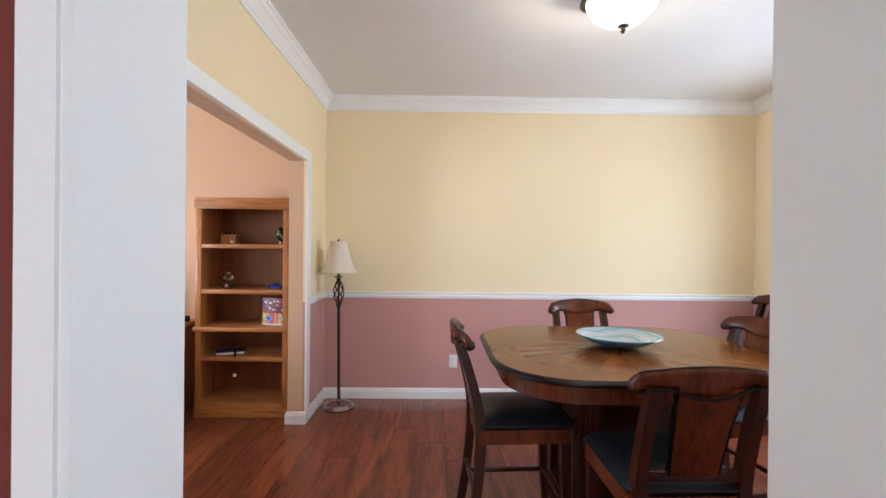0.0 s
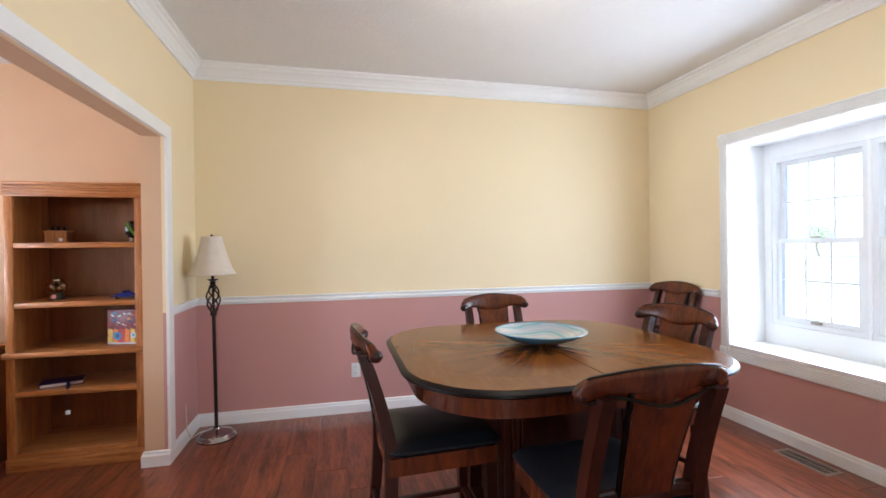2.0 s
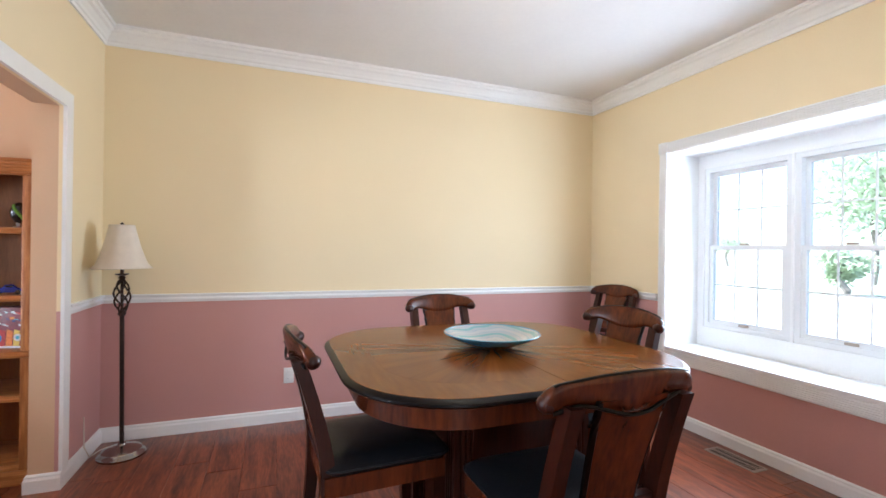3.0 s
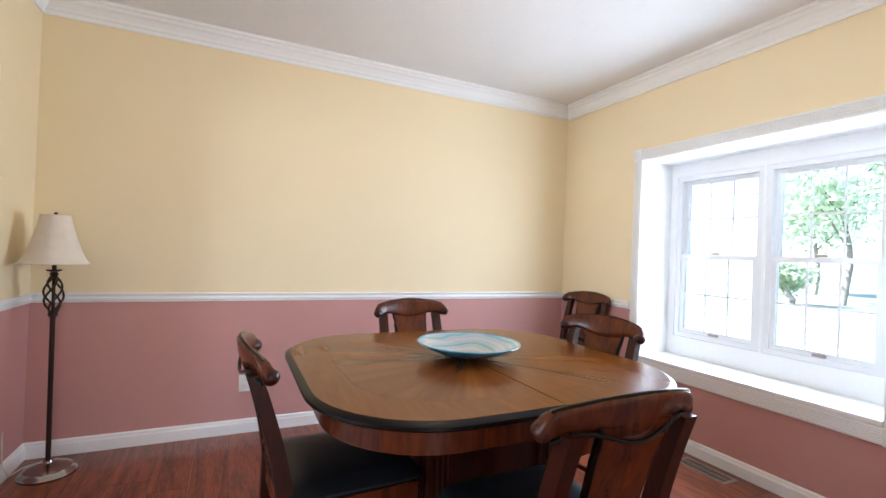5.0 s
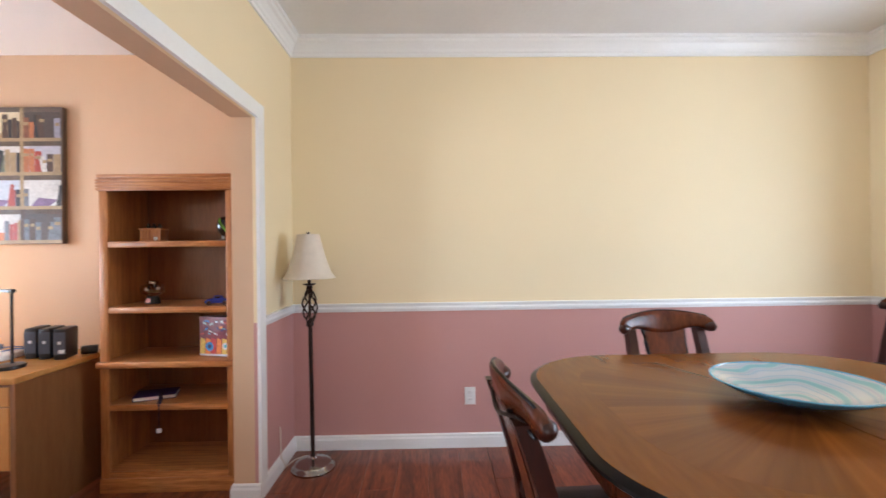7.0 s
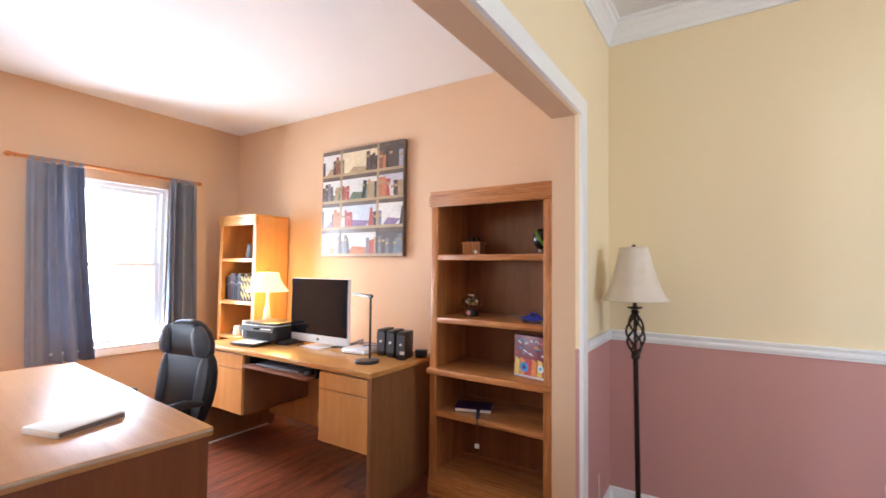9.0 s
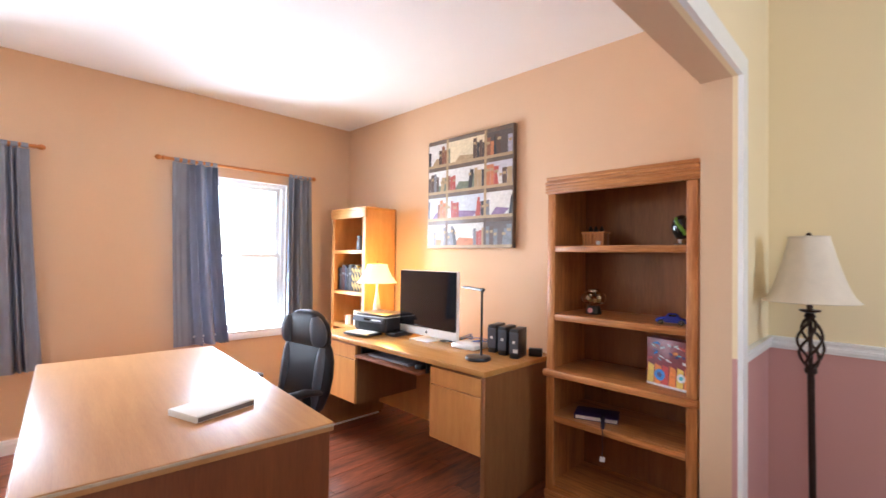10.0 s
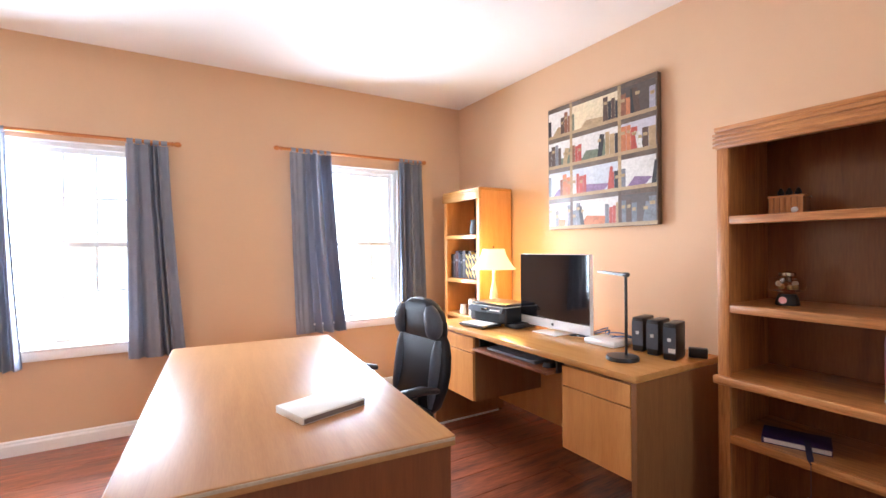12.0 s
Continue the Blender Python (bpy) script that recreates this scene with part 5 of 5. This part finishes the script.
def crate():
    t = thing("wooden_box", pose(-0.725, 4.20, 1.391, 0, 0, 6), "small slatted wooden box holding trinkets", "box")
    part("body", box(-0.058, 0.058, -0.042, 0.042, 0.0, 0.075, 0.003), CASE_IN, t)
    for k in range(6):
        x = -0.048 + 0.0192 * k
        part("slat", box(x - 0.008, x + 0.008, -0.046, -0.0422, 0.006, 0.070, 0.001), CASE_V, t, smooth=False)
    for z in (0.0, 0.070):
        part("rim", box(-0.063, 0.063, -0.048, 0.047, z, z + 0.008, 0.002), CASE_H, t)
    part("button", lathe([(0, 0), (0.012, 0), (0.010, 0.004), (0, 0.005)], 16), PAPER, t, "white button").matrix_basis = pose(0.03, -0.0465, 0.018, 90)
    for k, x in enumerate((-0.025, 0.0, 0.028)):
        part("trinket", lathe([(0, 0), (0.010, 0.002), (0.013, 0.012), (0.008, 0.022), (0.005, 0.03), (0, 0.032)], 10, at=(x, 0.01 * (k - 1), 0.079)), BLACK, t, "dark trinket")


def globe_jar():
    t = thing("candy_jar", pose(-0.725, 4.18, 1.025), "small glass jar on a black base with a pink badge", "jar")
    part("base", lathe([(0, 0), (0.040, 0), (0.042, 0.004), (0.036, 0.03), (0.030, 0.045), (0, 0.046)], 28), BLACK, t)
    part("globe", lathe([(0, 0.046), (0.030, 0.046), (0.057, 0.060), (0.065, 0.085), (0.056, 0.108), (0.030, 0.120), (0, 0.121)], 28), CLEAR, t, "clear glass globe")
    for k in range(7):
        a = 0.9 * k
        part("sweet", lathe([(0, -0.011), (0.008, -0.008), (0.011, 0), (0.008, 0.008), (0, 0.011)], 10, at=(0.026 * math.cos(a), 0.026 * math.sin(a), 0.074 + 0.012 * (k % 3))), (BRASS, CREAM, CHROME)[k % 3], t)
    part("lid", lathe([(0, 0.1205), (0.030, 0.1205), (0.028, 0.132), (0.010, 0.136), (0, 0.137)], 24), CHROME, t)
    part("badge", lathe([(0, 0), (0.014, 0), (0.014, 0.002), (0, 0.002)], 20), mat("pink_badge", (0.75, 0.35, 0.34), 0.5), t, "round pink badge").matrix_basis = pose(0, -0.041, 0.022, 82)


def glass_egg():
    t = thing("glass_ornament", pose(-0.265, 4.11, 1.391), "black and green glass egg on a silver foot", "ornament")
    part("foot", lathe([(0, 0), (0.030, 0), (0.031, 0.006), (0.022, 0.018), (0.020, 0.026), (0, 0.027)], 24), CHROME, t, "silver foot")
    part("egg", lathe([(0, 0.026), (0.022, 0.030), (0.038, 0.055), (0.043, 0.085), (0.036, 0.115), (0.018, 0.135), (0, 0.140)], 28), mat("black_glass", (0.012, 0.014, 0.012), 0.08, 0.2, coat=0.5), t, "black glass egg")
    part("swirl", tube([(0.0425 * math.cos(a) * math.sin(b), 0.0425 * math.sin(a) * math.sin(b) , 0.083 + 0.052 * math.cos(b)) for a, b in [(-2.2 + 1.4 * i / 14, 0.7 + 1.6 * i / 14) for i in range(15)]], 0.008, 8), mat("green_glass", (0.16, 0.30, 0.04), 0.1, 0.3), t, "yellow-green swirl")


def toy_car():
    t = thing("toy_car", pose(-0.30, 4.09, 1.025, 0, 0, 12), "small blue and silver toy car", "toy car")
    blue = mat("blue_toy_paint", (0.03, 0.05, 0.35), 0.2, 0.1, coat=0.5)
    rings = []
    for x, hw, top in ((-0.065, 0.020, 0.022), (-0.050, 0.026, 0.032), (-0.025, 0.027, 0.036), (-0.012, 0.024, 0.052), (0.020, 0.024, 0.053), (0.038, 0.027, 0.034), (0.065, 0.024, 0.026)):
        rings.append([Vector((x, -hw, 0.010)), Vector((x, hw, 0.010)), Vector((x, hw, top - 0.006)), Vector((x, hw * 0.7, top)), Vector((x, -hw * 0.7, top)), Vector((x, -hw, top - 0.006))])
    part("body", loft(rings), blue, t, "blue body")
    part("window", box(-0.010, 0.022, -0.0255, 0.0255, 0.038, 0.048, 0.002), SCREEN, t)
    part("bumper", box(-0.070, -0.064, -0.022, 0.022, 0.010, 0.020, 0.002), CHROME, t)
    for x in (-0.042, 0.042):
        for y in (-0.027, 0.027):
            wh = part("wheel", tube([(x, y - 0.005, 0.0125), (x, y + 0.005, 0.0125)], 0.0125, 16), BLACK, t)
            part("hub", tube([(x, y - 0.0058, 0.0125), (x, y + 0.0058, 0.0125)], 0.006, 12), CHROME, wh)


def gift_box():
    t = thing("printed_box", pose(-0.305, 4.13, 0.726, 0, 0, -14), "colourful printed cardboard box on the shelf", "box")
    carton = part("carton", box(-0.112, 0.112, -0.035, 0.035, 0.0, 0.225, 0.002), mat("maroon_printed_card", (0.20, 0.03, 0.04), 0.35, 0.4, 30), t)
    rnd = random.Random(8)
    inks = [mat("card_ink_%s" % n, c, 0.35, 0.2, 60) for n, c in (("white", (0.68, 0.66, 0.66)), ("blue", (0.05, 0.25, 0.60)), ("orange", (0.72, 0.22, 0.04)), ("red", (0.50, 0.05, 0.04)), ("teal", (0.10, 0.42, 0.50)), ("yellow", (0.70, 0.50, 0.10)), ("navy", (0.03, 0.03, 0.12)))]

    def patch(points, ink, layer):
        y = -0.0352 - 0.0005 * layer
        part("printed_patch", loft([[Vector((x, yy, z)) for x, z in points] for yy in (y, y - 0.0003)]), inks[ink], carton, smooth=False)
    # a row of tall panels below, with a ring on one of them
    for k, ink in enumerate((5, 2, 3, 2, 5, 2)):
        x = -0.110 + 0.0365 * k
        patch([(x, 0.012), (x + 0.032, 0.012), (x + 0.036, 0.095), (x + 0.006, 0.105)], ink, 0)
    for cx, cz, r, ink, layer in ((-0.045, 0.055, 0.027, 1, 1), (-0.045, 0.055, 0.012, 6, 2), (0.06, 0.06, 0.020, 0, 1), (0.06, 0.06, 0.010, 4, 2)):
        patch([(cx + r * math.cos(2 * math.pi * i / 14), cz + r * math.sin(2 * math.pi * i / 14)) for i in range(14)], ink, layer)
    patch([(-0.111, 0.002), (0.111, 0.002), (0.111, 0.014), (-0.111, 0.012)], 0, 1)
    # slanting strokes above
    for k in range(22):
        x, z, w = rnd.uniform(-0.10, 0.075), rnd.uniform(0.108, 0.205), rnd.uniform(0.012, 0.034)
        h, lean = rnd.uniform(0.004, 0.013), rnd.uniform(-0.012, 0.010)
        patch([(x, z), (x + w, z + lean), (x + w * 0.9, z + lean + h), (x - 0.003, z + h)], rnd.choice((0, 0, 0, 1, 2, 3, 4, 6)), 1 + 0.7 * k)


def purple_book():
    t = thing("purple_book", pose(-0.685, 4.15, 0.485, 0, 0, 20), "purple book with a hanging ribbon and white tag", "book")
    part("pages", box(-0.102, 0.102, -0.068, 0.070, 0.003, 0.021), PAPER, t, smooth=False)
    part("cover", box(-0.108, 0.106, -0.072, 0.074, 0.0, 0.003, 0.001), PURPLE, t)
    part("cover", box(-0.108, 0.106, -0.072, 0.074, 0.021, 0.024, 0.001), PURPLE, t)
    part("spine", box(-0.110, -0.106, -0.072, 0.074, 0.0, 0.024, 0.001), PURPLE, t)
    ribbon = tube([(0.03, -0.02, 0.026), (0.035, -0.085, 0.025), (0.038, -0.108, 0.008), (0.041, -0.155, 0.004), (0.042, -0.1725, -0.010), (0.042, -0.174, -0.06), (0.042, -0.174, -0.13)], 0.010, 6, flat=0.12)
    part("ribbon", ribbon, NAVY, t, "navy ribbon over the shelf edge")
    part("tag", box(0.030, 0.054, -0.1755, -0.1735, -0.155, -0.130, 0.0005), PAPER, t, "small white tag")


crate()
globe_jar()
glass_egg()
toy_car()
gift_box()
purple_book()


def shelf_books():
    rnd = random.Random(4)
    x = -3.325
    dark = [mat("book_cloth_%s" % n, c, 0.5, 0.2) for n, c in (("black", (0.012, 0.012, 0.013)), ("grey", (0.05, 0.047, 0.047)), ("maroon", (0.07, 0.02, 0.016)), ("blue", (0.02, 0.028, 0.06)))]
    stripe = bpy.data.materials.new("black_and_yellow_stripes")
    stripe.use_nodes = True
    nt, l = stripe.node_tree.nodes, stripe.node_tree.links
    wv, co, rp = nt.new("ShaderNodeTexWave"), nt.new("ShaderNodeTexCoord"), nt.new("ShaderNodeValToRGB")
    wv.bands_direction = "DIAGONAL"
    wv.inputs["Scale"].default_value, wv.inputs["Distortion"].default_value = 9.0, 3.5
    rp.color_ramp.interpolation = "CONSTANT"
    rp.color_ramp.elements[0].color, rp.color_ramp.elements[1].color = (0.015, 0.012, 0.01, 1), (0.55, 0.36, 0.06, 1)
    rp.color_ramp.elements[1].position = 0.5
    for a, b in ((co.outputs["Object"], wv.inputs["Vector"]), (wv.outputs["Fac"], rp.inputs["Fac"]), (rp.outputs["Color"], nt["Principled BSDF"].inputs["Base Color"])):
        l.new(a, b)
    k = 0
    while x < -2.87:
        w = rnd.uniform(0.026, 0.048)
        h = rnd.uniform(0.205, 0.245)
        striped = x > -3.14
        t = thing("book", pose(x + w / 2, 4.21, 1.001, 0, 0, rnd.uniform(-2, 2)), "black and yellow striped binder on the shelf" if striped else "dark bound book standing on the shelf", "book", "shelf books")
        part("cover", box(-w / 2, w / 2, -0.012, 0.16, 0, h, 0.003), stripe if striped else dark[k % 4], t)
        part("pages", box(-w / 2 + 0.004, w / 2 - 0.004, 0.0, 0.1605, 0.005, h + 0.0008), PAPER, t, smooth=False)
        if not striped:
            part("title_bar", box(-w / 2 + 0.006, w / 2 - 0.006, -0.0128, -0.0122, h * 0.62, h * 0.70), GREY, t, smooth=False)
        x += w + 0.003
        k += 1


shelf_books()


def vase(m, s, material, label, category):
    t = thing(category.replace(" ", "_"), m, label, category)
    part("body", lathe([(r * s, z * s) for r, z in ((0, 0), (0.034, 0), (0.038, 0.01), (0.036, 0.05), (0.030, 0.075), (0.028, 0.085), (0.034, 0.10), (0.030, 0.10), (0.024, 0.083), (0.0, 0.02))], 24), material, t)


vase(pose(-2.975, 4.22, 1.376), 1.25, mat("grey_pottery", (0.10, 0.10, 0.105), 0.4, 0.2), "grey pottery mug on the upper shelf", "mug")
for _x, _h in ((-3.01, 0.135), (-2.92, 0.095)):
    _t = thing("candle", pose(_x, 4.21, 0.696), "cream pillar candle on the bookcase shelf", "candle", "pillar candles")
    part("wax", lathe([(0, 0), (0.032, 0), (0.033, 0.004), (0.033, _h - 0.004), (0.030, _h), (0.012, _h - 0.006), (0, _h - 0.007)], 24), CREAM, _t)
    part("wick", tube([(0, 0, _h - 0.008), (0.001, 0, _h + 0.008)], 0.0012, 6), BLACK, _t)
vase(pose(-3.12, 4.19, 0.696), 0.8, WHITE_PLASTIC, "small white bowl beside the candles", "bowl")


# ---- outside ----
# lawn, bark and leaves are paled: the outdoor glare is put into their colours
LAWN = mat("washed_out_lawn", (0.30, 0.33, 0.24), 0.9, 0.3, 0.8, 60, 0.5)
DRIVE = mat("pale_concrete", (0.55, 0.53, 0.50), 0.85, 0.12, 1.5, 60, 0.2)
BARK = mat("washed_out_bark", (0.24, 0.21, 0.18), 0.9, 0.3, 6, 40, 0.6)
LEAF = mat("washed_out_leaves", (0.50, 0.56, 0.43), 0.6, 0.3, 3, 30, 0.1)
_t, _l = LEAF.node_tree.nodes, LEAF.node_tree.links
_tr, _mx = _t.new("ShaderNodeBsdfTranslucent"), _t.new("ShaderNodeMixShader")
_tr.inputs["Color"].default_value = (0.50, 0.60, 0.38, 1)
_mx.inputs[0].default_value = 0.5
_l.new(_t["Principled BSDF"].outputs[0], _mx.inputs[1])
_l.new(_tr.outputs[0], _mx.inputs[2])
_l.new(_mx.outputs[0], _t["Material Output"].inputs["Surface"])
setting("ground", box(-120, 120, -120, 120, -0.75, -0.45), LAWN)
setting("road", box(5.2, 16.0, -60, 60, -0.446, -0.44), DRIVE)
setting("road_west", box(-14.0, -7.0, -60, 60, -0.446, -0.44), DRIVE)


def tree(x, y, h, seed, label):
    rnd = random.Random(seed)
    t = thing("tree", pose(x, y, -0.45), label, "tree", "garden trees")
    pts = [(0.12 * math.sin(i * 0.9 + seed), 0.12 * math.cos(i * 1.3 + seed), h * 0.62 * i / 6) for i in range(7)]
    part("trunk", tube(pts, [0.17 - 0.02 * i for i in range(7)], 9), BARK, t)
    tips = []
    for k in range(9):
        a, z0 = rnd.uniform(0, 6.28), h * rnd.uniform(0.28, 0.6)
        r, z1 = rnd.uniform(0.9, 2.0) * h / 6, min(z0 + rnd.uniform(0.5, 1.8) * h / 6, h * 0.95)
        mid = (0.5 * r * math.cos(a), 0.5 * r * math.sin(a), (z0 + z1) / 2 + 0.1)
        end = (r * math.cos(a), r * math.sin(a), z1)
        part("limb", tube([(0.05 * math.cos(a), 0.05 * math.sin(a), z0), mid, end], [0.06, 0.04, 0.015], 6), BARK, t)
        tips += [mid, end]
    vs, fs = [], []
    for cx, cy, cz in tips:
        for _ in range(125):
            p = Vector((rnd.gauss(cx, 0.10 * h), rnd.gauss(cy, 0.10 * h), rnd.gauss(cz, 0.08 * h)))
            u = Vector((rnd.gauss(0, 1), rnd.gauss(0, 1), rnd.gauss(0, 1))).normalized()
            v = u.orthogonal().normalized()
            s = rnd.uniform(0.10, 0.17) * max(1.0, h / 6)
            n = len(vs)
            vs += [p - u * s, p + v * s * 0.5, p + u * s, p - v * s * 0.5]
            fs.append((n, n + 1, n + 2, n + 3))
    me = bpy.data.meshes.new("crown")
    me.from_pydata(vs, [], fs)
    me.materials.append(LEAF)
    ob = new("crown", me)
    ob.parent = t


for _k, (_x, _y, _h) in enumerate(((27, 12.0, 9.0), (34, 16.5, 10.0), (24, 12.8, 2.2), (60, 45.0, 5.5))):
    tree(_x, _y, _h, _k, "leafy green garden tree in sunlight")

# ---- floor planks ----
def planks():
    rnd = random.Random(3)
    width, length = 0.19, 1.22
    cache = {}
    x = -3.66
    row = 0
    while x < 3.94:
        x1 = min(x + width, 3.96)
        y = -1.9 if -0.9 < x < 3.0 else (0.28 if x < -0.1 else 0.9)
        end = NORTH + 0.005
        first = length * rnd.uniform(0.25, 1.0)
        while y < end - 0.01:
            ln = min(first if first else length, end - y)
            first = 0
            key = (round(x1 - x, 3), round(ln, 3))
            if key not in cache:
                w2, l2, g = (x1 - x) / 2, ln / 2, 0.0008
                bm = loft([[Vector((sx * (w2 - g - i), sy * (l2 - g - i), z)) for sx, sy in ((-1, -1), (1, -1), (1, 1), (-1, 1))] for i, z in ((0, -0.012), (0, -0.0012), (0.0014, 0.0))])
                me = bpy.data.meshes.new("plank")
                bmesh.ops.recalc_face_normals(bm, faces=bm.faces[:])
                bm.to_mesh(me)
                bm.free()
                me.materials.append(PLANK)
                cache[key] = me
            ob = new("plank", cache[key])
            ob.parent = FLOOR
            ob.location = ((x + x1) / 2, y + ln / 2, 0)
            y += ln
        x = x1
        row += 1


planks()
